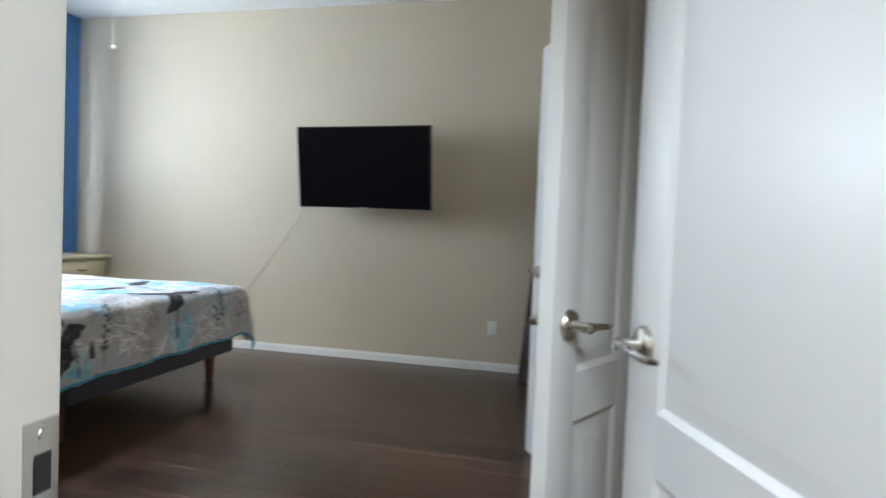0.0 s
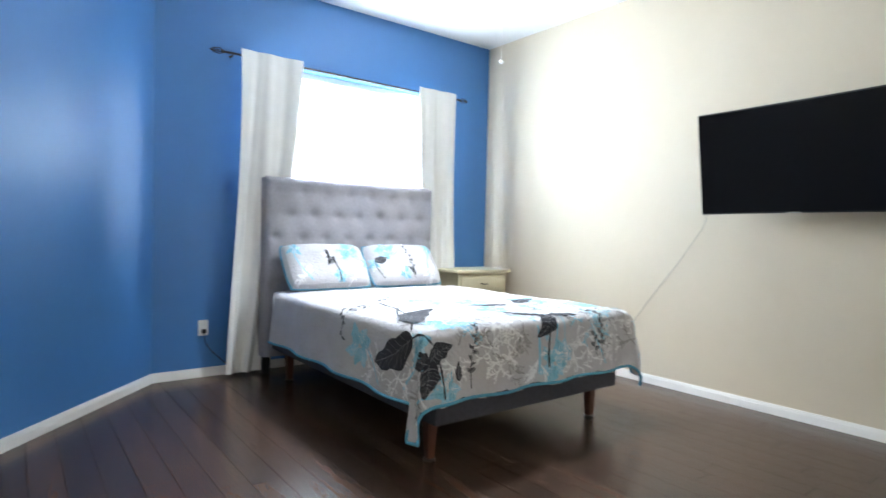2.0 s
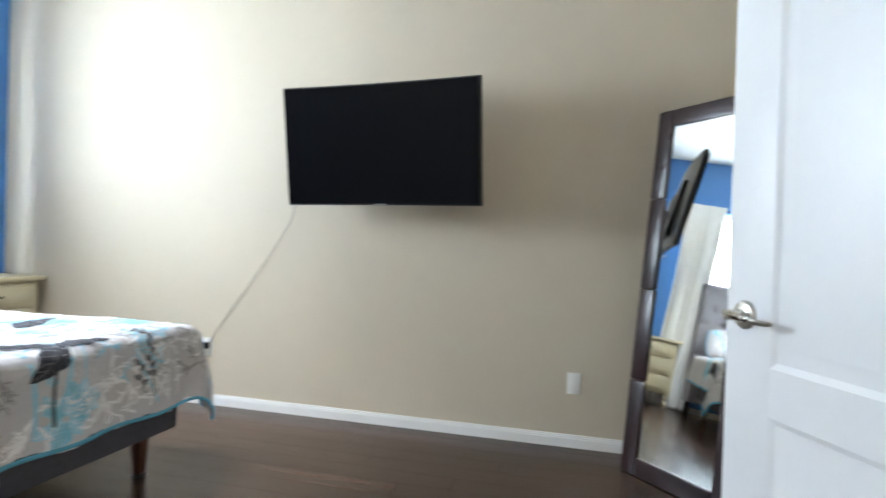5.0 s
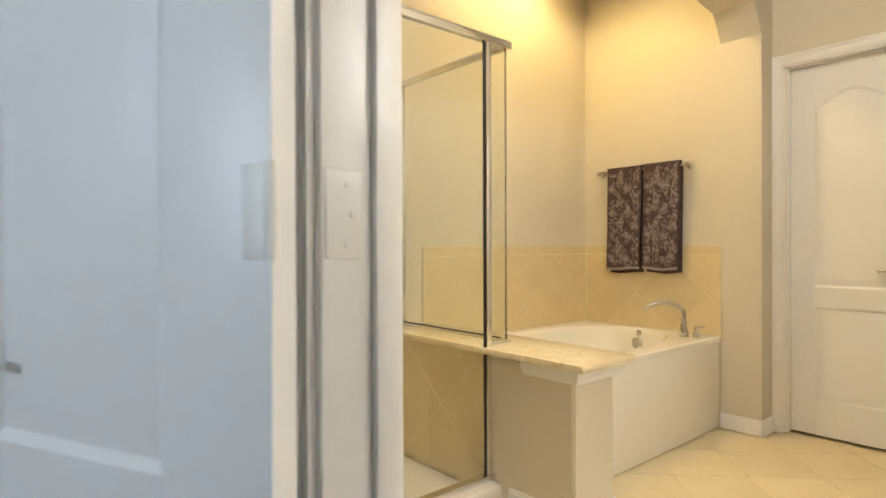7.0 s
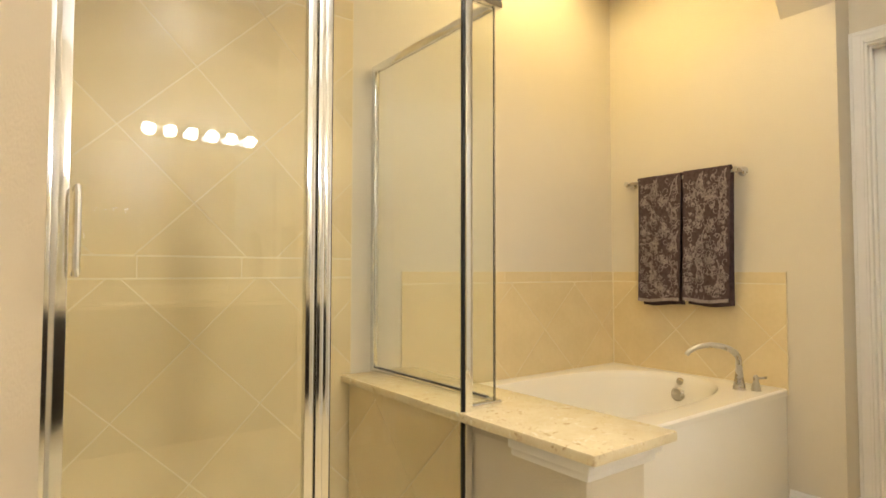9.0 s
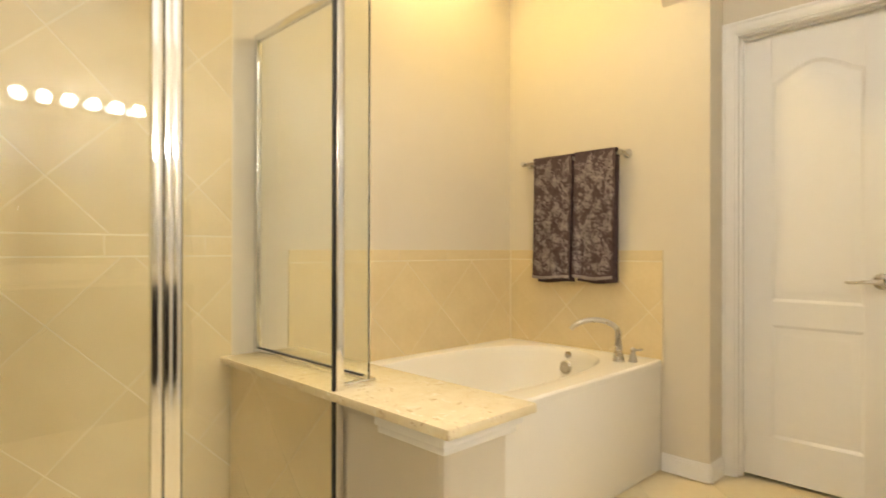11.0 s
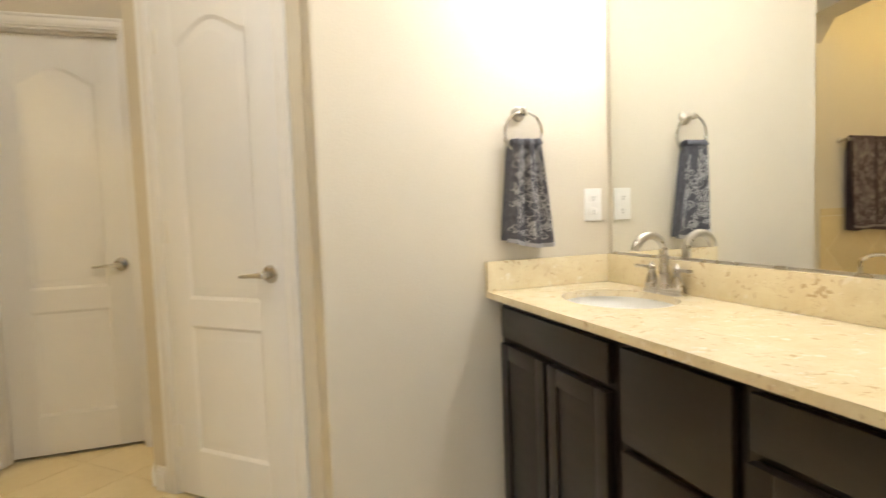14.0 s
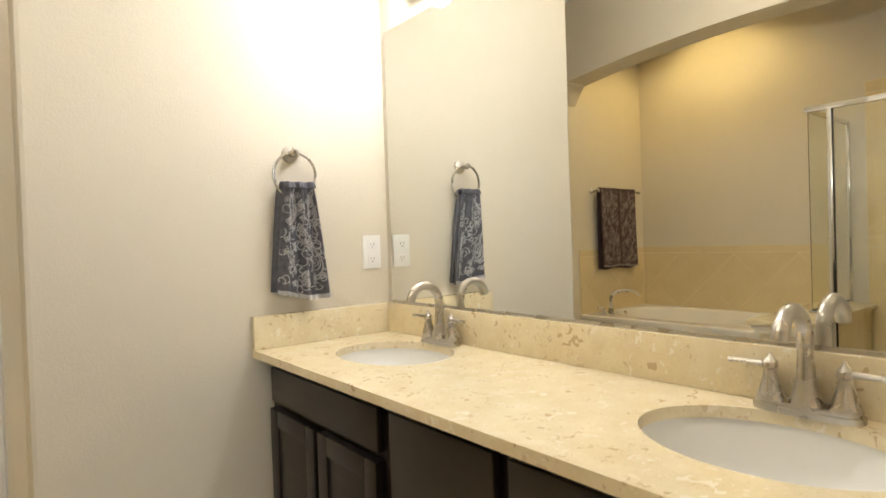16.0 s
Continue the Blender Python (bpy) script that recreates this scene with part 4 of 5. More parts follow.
def television():
    t = thing("television", "curved black flat-screen television tilted on a wall arm", "television", pose(-1.343, 4.335, 1.567))
    tilt = pose(0, 0, 0, 0, 0, -3.5) @ pose(0, 0, 0, 8.0, 0, 0)
    w, h, bow = 0.555, 0.318, 0.035
    def shell(off, ww, hh):
        return lambda u, v: tilt @ Vector((-ww + 2 * ww * u, off + bow * (1 - (2 * u - 1) ** 2), -hh + 2 * hh * v))
    def turned(*a, bevel=0.0):
        b = bx(*a, bevel=bevel)
        bmesh.ops.transform(b, matrix=tilt, verts=b.verts[:])
        return b
    part("screen", sheet(bmesh.new(), shell(-0.0035, w - 0.008, h - 0.010), 24, 2, 0.002), M_screen, t, "dark glossy screen")
    part("bezel", sheet(bmesh.new(), shell(0.012, w, h), 24, 2, 0.024), M_black, t)
    part("back_cover", turned(-0.36, 0.36, 0.04, 0.085, -0.24, 0.16, bevel=0.02), M_black, t)
    part("vesa_plate", turned(-0.11, 0.11, 0.084, 0.096, -0.11, 0.11, bevel=0.003), M_black, t)
    part("wall_arm", tube(bmesh.new(), [(0.0, 0.085, 0.0), (0.10, 0.19, 0.0), (0.02, 0.30, 0.0)], 0.022, 8), M_black, t)
    part("wall_plate", bx(-0.10, 0.14, 0.298, 0.3285, -0.14, 0.14, bevel=0.003), M_black, t)
    part("badge", turned(-0.035, 0.035, -0.008 + bow - 0.012, -0.006 + bow - 0.006, -h + 0.004, -h + 0.009), M_nickel, t)


television()
cord = thing("power_cord", "thin grey power cord running down the beige wall", "cord")
part("cable", tube(bmesh.new(), [(-1.87, 4.46, 1.29), (-1.97, 4.58, 1.17), (-2.16, 4.655, 0.955), (-2.38, 4.655, 0.665), (-2.55, 4.655, 0.43), (-2.59, 4.650, 0.38)], 0.0024, 6), M_cord, cord)
part("plug", bx(-2.605, -2.575, 4.63, 4.66, 0.355, 0.395, bevel=0.004), M_black, cord)


def outlet(name, label, m, kind="duplex"):
    """A wall plate; local y points out of the wall."""
    t = thing(name, label, "outlet", m)
    part("plate", bx(-0.035, 0.035, 0.0, 0.006, -0.057, 0.057, bevel=0.003), M_plastic, t)
    if kind == "blank":
        part("seam", bx(-0.034, 0.034, 0.0058, 0.0066, -0.001, 0.001), M_trim, t)
        return t
    for z in (-0.024, 0.024):
        s = part("socket", bx(-0.017, 0.017, 0.005, 0.008, z - 0.014, z + 0.014, bevel=0.003), M_plastic, t)
        for x, h in ((-0.006, 0.007), (0.006, 0.005)):
            part("slot", bx(x - 0.001, x + 0.001, 0.0078, 0.0084, z - h / 2 + 0.002, z + h / 2 + 0.002), M_black, s)
        part("ground_hole", lathe(bmesh.new(), [(0.0022, 0), (0.0022, 0.0006)], 8, pose(0, 0.0078, z - 0.008, -90, 0, 0)), M_black, s)
    part("screw", lathe(bmesh.new(), [(0.003, 0), (0.0025, 0.001)], 10, pose(0, 0.0058, 0, -90, 0, 0)), M_plastic, t)
    return t


outlet("outlet", "blank white wall plate on beige wall", pose(-0.318, TVY, 0.34, 0, 0, 180), "blank")
outlet("outlet", "white duplex outlet behind the television cord", pose(-2.59, TVY, 0.366, 0, 0, 180))
o3 = outlet("outlet", "white duplex outlet on blue wall with a dark plug", pose(WX, 1.949, 0.36, 0, 0, -90))
cordl = thing("lamp_cord", "dark plug and cord hanging from the blue wall outlet", "cord")
part("plug", bx(WX + 0.006, WX + 0.036, 1.935, 1.963, 0.322, 0.352, bevel=0.004), M_black, cordl)
part("cable", tube(bmesh.new(), [(WX + 0.03, 1.949, 0.325), (WX + 0.035, 1.955, 0.26), (WX + 0.02, 2.00, 0.19), (WX + 0.02, 2.07, 0.12), (WX + 0.03, 2.16, 0.03)], 0.0035, 6), M_black, cordl)
outlet("outlet", "white duplex outlet above the vanity backsplash", pose(RWX, 0.905, 1.127, 0, 0, 90))


def floor_mirror():
    a, bq = Vector((-0.072, 4.440)), Vector((0.317, 4.023))
    d = (bq - a).normalized()
    w, hgt, lean = (bq - a).length, 1.75, 6.4
    m = Matrix.Translation((a.x, a.y, 0.0)) @ pose(0, 0, 0, 0, 0, angle_of(d)) @ pose(0, 0, 0, -lean, 0, 0)
    t = thing("floor_mirror", "tall leaning floor mirror in a dark padded frame", "mirror", m)
    # local x along the mirror, -y faces the room
    fw = 0.085
    for nm, o in (("frame_side", (0, fw, 0.0, hgt)), ("frame_side", (w - fw, w, 0.0, hgt)), ("frame_rail", (fw, w - fw, 0.0, fw)), ("frame_rail", (fw, w - fw, hgt - fw, hgt))):
        x0, x1, z0, z1 = o
        n = max(1, round((z1 - z0) / 0.42)) if nm == "frame_side" else 1
        for k in range(n):
            za, zb = z0 + (z1 - z0) * k / n, z0 + (z1 - z0) * (k + 1) / n
            part(nm, bx(x0, x1, -0.018, 0.035, za + 0.001, zb - 0.001, bevel=0.010), M_mahog, t)
    part("glass", bx(fw - 0.005, w - fw + 0.005, -0.004, 0.004, fw - 0.005, hgt - fw + 0.005), M_mirror, t, "silvered mirror glass")
    part("backing", bx(0.01, w - 0.01, 0.022, 0.034, 0.01, hgt - 0.01), M_black, t)


floor_mirror()


# unseen canopy and shade made up in place of the fan; the chain is real
def fan_stand_in(x, y):
    t = thing("fan_stand_in", "white pull chain on an invented frosted light, in place of a ceiling fan", "ceiling light", pose(x, y, H))
    part("canopy", lathe(bmesh.new(), [(0.09, 0), (0.088, -0.02), (0.07, -0.035)], 28), M_fan, t)
    s = part("light_shade", lathe(bmesh.new(), [(0.10, -0.034), (0.115, -0.06), (0.09, -0.10), (0.03, -0.12)], 28), M_shade, t, "lit frosted glass shade")
    s.visible_shadow = False
    part("pull_chain", tube(bmesh.new(), [(0.085, 0.0, -0.03), (0.10, 0, -0.06), (0.122, 0, -0.10), (0.122, 0, -0.69)], 0.0012, 6), M_plastic, t)
    part("pull_knob", lathe(bmesh.new(), [(0.004, 0.0), (0.013, -0.006), (0.015, -0.016), (0.009, -0.024)], 14, pose(0.122, 0, -0.685)), M_plastic, t)


fan_stand_in(-2.93, 3.45)

# ---- bathroom things ----
# knee wall between shower and tub, with its marble cap
b = bx(1.752, 1.990, 3.245, BKY - 0.001, 0, 0.600, bevel=0.02)
structure("wall_knee", b, M_tan, "low tan half wall between shower and tub", "wall")
cap = thing("wall_cap", "polished beige marble cap on the half wall", "cap")
part("slab", bx(1.705, 2.040, 3.185, BKY - 0.002, 0.613, 0.640, bevel=0.006), M_marble, cap)
trim_k = thing("cap_moulding", "white painted moulding under the marble cap", "moulding")
for k, (o, z0, z1) in enumerate(((0.030, 0.583, 0.613), (0.018, 0.560, 0.585))):
    part("moulding", bx(1.752 - o, 1.990 + o, 3.245 - o, 3.482, z0, z1, bevel=0.008), M_trim, trim_k)
skirting("baseboard_knee", [(1.752, 3.56), (1.752, 3.245), (1.990, 3.245), (1.990, 3.47)], h=0.10, inside=-1)


def tub():
    t = thing("bathtub", "white acrylic garden tub with oval basin and smooth apron", "bathtub")
    x0, x1, y0, y1, zr = 1.993, EX - 0.004, 3.483, BKY - 0.008, 0.526
    cx, cy = (x0 + x1) / 2 - 0.01, (y0 + y1) / 2 + 0.01
    n = 64
    b = bmesh.new()
    def rect(k):
        a = 2 * math.pi * k / n
        c, s = math.cos(a), math.sin(a)
        m = max(abs(c), abs(s))
        return ((x0 + x1) / 2 + (x1 - x0) / 2 * c / m, (y0 + y1) / 2 + (y1 - y0) / 2 * s / m)
    def oval(k, rx, ry, p=2.6):
        a = 2 * math.pi * k / n
        c, s = math.cos(a), math.sin(a)
        return (cx + rx * math.copysign(abs(c) ** (2 / p), c), cy + ry * math.copysign(abs(s) ** (2 / p), s))
    rings = []
    rings.append([b.verts.new((*rect(k), zr - 0.03)) for k in range(n)])
    rings.append([b.verts.new((*rect(k), zr - 0.008)) for k in range(n)])
    rings.append([b.verts.new(((rect(k)[0] - cx) * 0.988 + cx, (rect(k)[1] - cy) * 0.985 + cy, zr)) for k in range(n)])
    for rx, ry, z in ((0.660, 0.375, zr + 0.003), (0.648, 0.363, zr), (0.625, 0.345, zr - 0.03), (0.58, 0.31, zr - 0.22), (0.52, 0.26, zr - 0.36), (0.38, 0.17, zr - 0.40)):
        rings.append([b.verts.new((*oval(k, rx, ry), z)) for k in range(n)])
    for A, B in zip(rings, rings[1:]):
        for i in range(n):
            b.faces.new((A[i], A[(i + 1) % n], B[(i + 1) % n], B[i]))
    b.faces.new(rings[-1])
    bmesh.ops.recalc_face_normals(b, faces=b.faces[:])
    part("basin", b, M_tub, t)
    part("apron", bx(x0, x1, y0 + 0.004, y0 + 0.03, 0.0, zr - 0.012, bevel=0.006), M_tub, t)
    ov = part("overflow_cover", lathe(bmesh.new(), [(0.034, 0), (0.034, 0.006), (0.026, 0.012), (0.010, 0.014)], 22, pose(cx + 0.606, cy - 0.02, 0.440, 0, -82, 0)), M_nickel, t, "brushed nickel overflow cover")
    part("drain_button", lathe(bmesh.new(), [(0.018, 0), (0.018, 0.006)], 18, pose(cx + 0.628, cy - 0.02, 0.500, 0, -75, 0)), M_nickel, t)
    return t


tub()
tf = thing("tub_faucet", "brushed nickel gooseneck tub faucet with a lever handle", "faucet")
FX, FY = 3.240, 3.600
b = lathe(bmesh.new(), [(0.028, 0), (0.026, 0.012), (0.018, 0.05), (0.0145, 0.09)], 18, pose(FX, FY, 0.526))
part("base", b, M_nickel, tf)
arc = [(FX, FY, 0.59)] + [(FX - 0.080 + 0.080 * math.cos(a), FY + 0.080 - 0.080 * math.cos(a), 0.655 + 0.065 * math.sin(a)) for a in [i * math.pi * 0.9 / 14 for i in range(15)]]
part("spout", tube(bmesh.new(), arc, [0.0145] + [0.0135 - 0.0002 * i for i in range(15)], 14), M_nickel, tf)
for dx, dy in ((0.035, -0.055),):
    hb = part("handle", lathe(bmesh.new(), [(0.022, 0), (0.020, 0.01), (0.010, 0.045), (0.012, 0.06), (0.006, 0.068)], 16, pose(FX + dx, FY + dy, 0.526)), M_nickel, tf)
    part("handle_lever", tube(bmesh.new(), [(FX + dx, FY + dy, 0.580), (FX + dx + 0.035, FY + dy - 0.03, 0.584)], 0.005, 8), M_nickel, hb)


# towel bar with two folded towels
bar = thing("towel_bar", "brushed nickel towel bar on the wall above the tub", "towel bar")
BX, BZ = EX - 0.060, 1.528
part("bar", tube(bmesh.new(), [(BX, 3.667, BZ), (BX, 4.253, BZ)], 0.009, 12), M_nickel, bar)
for y in (3.662, 4.258):
    part("post", lathe(bmesh.new(), [(0.024, 0), (0.022, 0.010), (0.011, 0.02), (0.011, 0.06), (0.016, 0.066), (0.014, 0.078)], 18, pose(EX, y, BZ, 0, -90, 0)), M_nickel, bar)


def scroll(b, place, p, q, r, a0, turn, lift, width):
    """A printed tendril that curls in on itself."""
    ribbon(b, place, [(p + r * (1 - 0.75 * k / 14) * math.cos(a0 + turn * 0.36 * k) - r * math.cos(a0), q + r * (1 - 0.75 * k / 14) * math.sin(a0 + turn * 0.36 * k) - r * math.sin(a0)) for k in range(15)], width, lift)


def petals(b, place, p, q, r, n, lift, width):
    """A small printed flower of looped petals."""
    for i in range(n):
        a = 2 * math.pi * i / n + 0.3
        ribbon(b, place, [(p + r * (0.6 * math.cos(a) + 0.42 * math.cos(a + k * math.pi / 4)), q + r * (0.6 * math.sin(a) + 0.42 * math.sin(a + k * math.pi / 4))) for k in range(9)], width, lift)


def teardrop(b, place, p, q, r, turn, lift, width):
    """A printed paisley drop: nested outlines, an eye and a fringe."""
    def rim(k, grow):
        a = 2 * math.pi * k / 20
        bend = 0.55 * turn * max(0.0, -math.cos(a)) ** 2
        return p + r * grow * 1.5 * math.cos(a), q + r * grow * (0.78 * math.sin(a) * (0.55 + 0.45 * math.cos(a)) + bend)
    for grow in (1.0, 0.72):
        ribbon(b, place, [rim(k, grow) for k in range(21)], width, lift)
    petals(b, place, p + 0.45 * r, q, 0.30 * r, 5, lift, width * 0.8)
    for k in range(1, 20, 2):
        u, v = rim(k, 1.08), rim(k, 1.30)
        ribbon(b, place, [u, ((u[0] + v[0]) / 2, (u[1] + v[1]) / 2), v], width * 1.3, lift)


def paisley(place, length, width, seed, lift=0.0016):
    """The whole print of one towel: drops in staggered rows, flowers and tendrils between."""
    rg, b = random.Random(seed), bmesh.new()
    step, row, p = 0.150, 0, 0.055
    while p < length - 0.03:
        q = 0.035 + 0.06 * (row % 2)
        while q < width - 0.02:
            if row % 2:
                petals(b, place, p, q, 0.024, 6, lift, 0.0035)
                petals(b, place, p, q, 0.012, 5, lift, 0.003)
            else:
                teardrop(b, place, p, q, 0.036, 1 if row % 4 else -1, lift, 0.0038)
            q += 0.115
        p += step / 2
        row += 1
    for i in range(int(length * width * 1650)):
        p, q = rg.uniform(0.02, length - 0.03), rg.uniform(0.012, width - 0.012)
        if i % 3 == 2:
            petals(b, place, p, q, 0.0085, 4, lift, 0.0032)
        else:
            scroll(b, place, p, q, rg.uniform(0.012, 0.020), rg.uniform(0, 6.28), rg.choice((-1, 1)), lift, 0.0036)
    return b


def hung_towel(name, label, material, y0, y1, z0, z1, x, seed):
    t = thing(name, label, "towel", group="towels over the tub")
    def f(side):
        def g(u, v):
            y = y0 + (y1 - y0) * u
            fold = 0.006 * math.sin(u * 8 + seed) + 0.004 * math.sin(u * 19 + 3 * v + seed)
            return (x + side * (0.016 + 0.010 * v) + fold * v, y + 0.010 * (v - 0.5) * math.sin(seed) - 0.012 * v * (u - 0.5), z1 - (z1 - z0 + 0.02 * (side > 0)) * v + 0.006 * math.sin(u * 5 + seed) * v)
        return g
    b = bmesh.new()
    for s in (-1, 1):
        sheet(b, f(s), 24, 30, 0.008)
    sheet(b, lambda u, v: (x + 0.018 * math.cos(math.pi * v), y0 + (y1 - y0) * u, z1 + 0.014 * math.sin(math.pi * v)), 24, 8, 0.006)
    part("cloth", b, material, t)
    L, W = z1 - z0, y1 - y0
    front = f(-1)
    part("printed_paisley", paisley(lambda p, q, lift: Vector(front(max(0.0, min(q / W, 1.0)), max(0.0, min(p / L, 0.985)))) + Vector((-lift, 0, 0)), L, W, seed), M_towelprint, t, "pale woven paisley print", smooth=False)
    part("hem", sheet(bmesh.new(), lambda u, v: Vector(f(-1)(u, 0.975 + 0.025 * v)) + Vector((-0.003, 0, 0)), 24, 1, 0.003), M_towelprint, t, "stitched hem")


hung_towel("towel", "dark brown paisley towel folded over the bar", M_towel, 3.940, 4.185, 0.892, 1.540, BX, 1.0)
hung_towel("towel", "dark brown paisley towel folded over the bar", M_towel, 3.690, 3.926, 0.898, 1.543, BX, 2.3)

# shower enclosure
sh = thing("shower_enclosure", "framed glass shower enclosure in polished chrome", "shower")
GY, GX, PZ0, PZ1 = 3.663, 1.850, 0.10, 1.882


def glass(name, *a):
    g = part(name, bx(*a), M_glass, sh, "clear glass panel")
    g.visible_shadow = False
    return g


def rail(name, *a):
    return part(name, bx(*a, bevel=0.003), M_chrome, sh)


glass("glass_panel", 1.292, 1.722, GY - 0.003, GY + 0.003, PZ0 + 0.025, PZ1 - 0.02)
glass("glass_panel", 1.745, GX - 0.004, GY - 0.003, GY + 0.003, 0.657, PZ1 - 0.02)
glass("glass_panel", GX - 0.003, GX + 0.003, GY + 0.012, BKY - 0.03, 0.657, PZ1 - 0.02)
sd = glass("shower_door", SHX + 0.05, 1.232, GY - 0.003, GY + 0.003, PZ0 + 0.05, PZ1 - 0.04)
for a in ((SHX + 0.02, SHX + 0.05, PZ0 + 0.025, PZ1 - 0.02), (1.229, 1.252, PZ0 + 0.025, PZ1 - 0.02)):
    part("door_stile", bx(a[0], a[1], GY - 0.012, GY + 0.012, a[2], a[3], bevel=0.003), M_chrome, sd)
for z in (PZ0 + 0.03, PZ1 - 0.045):
    part("door_rail", bx(SHX + 0.05, 1.229, GY - 0.011, GY + 0.011, z, z + 0.022, bevel=0.003), M_chrome, sd)
b = tube(bmesh.new(), [(1.165, GY - 0.012, 1.02), (1.165, GY - 0.045, 1.02), (1.165, GY - 0.05, 1.03), (1.165, GY - 0.05, 1.17), (1.165, GY - 0.045, 1.18), (1.165, GY - 0.012, 1.18)], 0.007, 10)
bmesh.ops.translate(b, vec=(-0.40, 0, 0.02), verts=b.verts[:])
part("pull_handle", b, M_chrome, sd)
rail("wall_channel", SHX + 0.002, SHX + 0.022, GY - 0.015, GY + 0.015, PZ0, PZ1)
rail("strike_post", 1.255, 1.273, GY - 0.018, GY + 0.018, PZ0, PZ1)
rail("strike_post", 1.273, 1.293, GY - 0.014, GY + 0.014, PZ0, PZ1)
rail("corner_post", 1.720, 1.746, GY - 0.014, GY + 0.014, PZ0, PZ1)
rail("end_post", GX - 0.012, GX + 0.012, BKY - 0.032, BKY - 0.003, 0.642, PZ1)
rail("header", SHX + 0.002, GX + 0.014, GY - 0.017, GY + 0.017, PZ1 - 0.02, PZ1 + 0.012)
rail("side_header", GX - 0.013, GX + 0.013, GY + 0.017, BKY - 0.003, PZ1 - 0.02, PZ1 + 0.008)
rail("side_sill", GX - 0.013, GX + 0.013, GY + 0.010, BKY - 0.003, 0.6415, 0.659)
rail("front_sill", 1.745, GX + 0.012, GY - 0.012, GY + 0.010, 0.6415, 0.659)
rail("bottom_track", SHX + 0.002, 1.751, GY - 0.02, GY + 0.02, 0.1015, 0.126)
for nm, a in (("gasket", (1.714, 1.720, GY - 0.006, GY + 0.006, 0.126, PZ1 - 0.02)), ("gasket", (1.293, 1.298, GY - 0.006, GY + 0.006, 0.126, PZ1 - 0.02)), ("gasket", (GX - 0.006, GX + 0.006, GY + 0.04, BKY - 0.034, 0.659, 0.664))):
    part(nm, bx(*a), M_black, sh)
curb = thing("shower_pan", "white shower pan with raised front curb", "shower pan")
part("curb", bx(SHX + 0.001, 1.751, GY - 0.065, GY + 0.06, 0.0, 0.10, bevel=0.012), M_tub, curb)
part("floor_pan", bx(SHX + 0.001, 1.733, GY + 0.06, BKY - 0.016, 0.0, 0.045, bevel=0.006), M_tub, curb)

# vanity
def cabinet(name, label, x0, x1, rows):
    t = thing(name, label, "cabinet", group="vanity cabinets")
    b = bx(x0, x1, MWY + 0.002, 1.269, 0.10, 0.62)
    for q in ((x0, x1, 1.249, 1.269), (x0, x1, MWY + 0.002, MWY + 0.02), (x0, x0 + 0.016, MWY + 0.02, 1.249), (x1 - 0.016, x1, MWY + 0.02, 1.249)):
        box(b, *q, 0.62, 0.826)
    part("body", b, M_espresso, t, smooth=False)
    part("toe_kick", bx(x0 + 0.001, x1 - 0.001, MWY + 0.01, 1.207, 0.0, 0.10), M_espresso, t)
    for nm, a, c, z0, z1 in rows:
        d = part(nm, bx(a, c, 1.2695, 1.289, z0, z1, bevel=0.004), M_espresso, t)
        if nm == "door":
            for q in ((a, a + 0.05, z0, z1), (c - 0.05, c, z0, z1), (a + 0.05, c - 0.05, z0, z0 + 0.05), (a + 0.05, c - 0.05, z1 - 0.05, z1)):
                part("door_frame", bx(q[0], q[1], 1.287, 1.295, q[2], q[3], bevel=0.003), M_espresso, d)
    return t


cabinet("cabinet", "espresso vanity cabinet with false drawer over two doors", 1.580, RWX - 0.006, [("drawer_front", 1.603, 2.190, 0.700, 0.800), ("door", 1.905, 2.190, 0.125, 0.680), ("door", 1.603, 1.885, 0.125, 0.680)])
cabinet("cabinet", "espresso vanity cabinet with a stack of deep drawers", 1.225, 1.578, [("drawer_front", 1.240, 1.555, 0.580, 0.800), ("drawer_front", 1.240, 1.555, 0.355, 0.560), ("drawer_front", 1.240, 1.555, 0.125, 0.335)])
cabinet("cabinet", "espresso vanity cabinet with false drawer over two doors", 0.648, 1.223, [("drawer_front", 0.672, 1.205, 0.700, 0.800), ("door", 0.955, 1.205, 0.125, 0.680), ("door", 0.672, 0.935, 0.125, 0.680)])

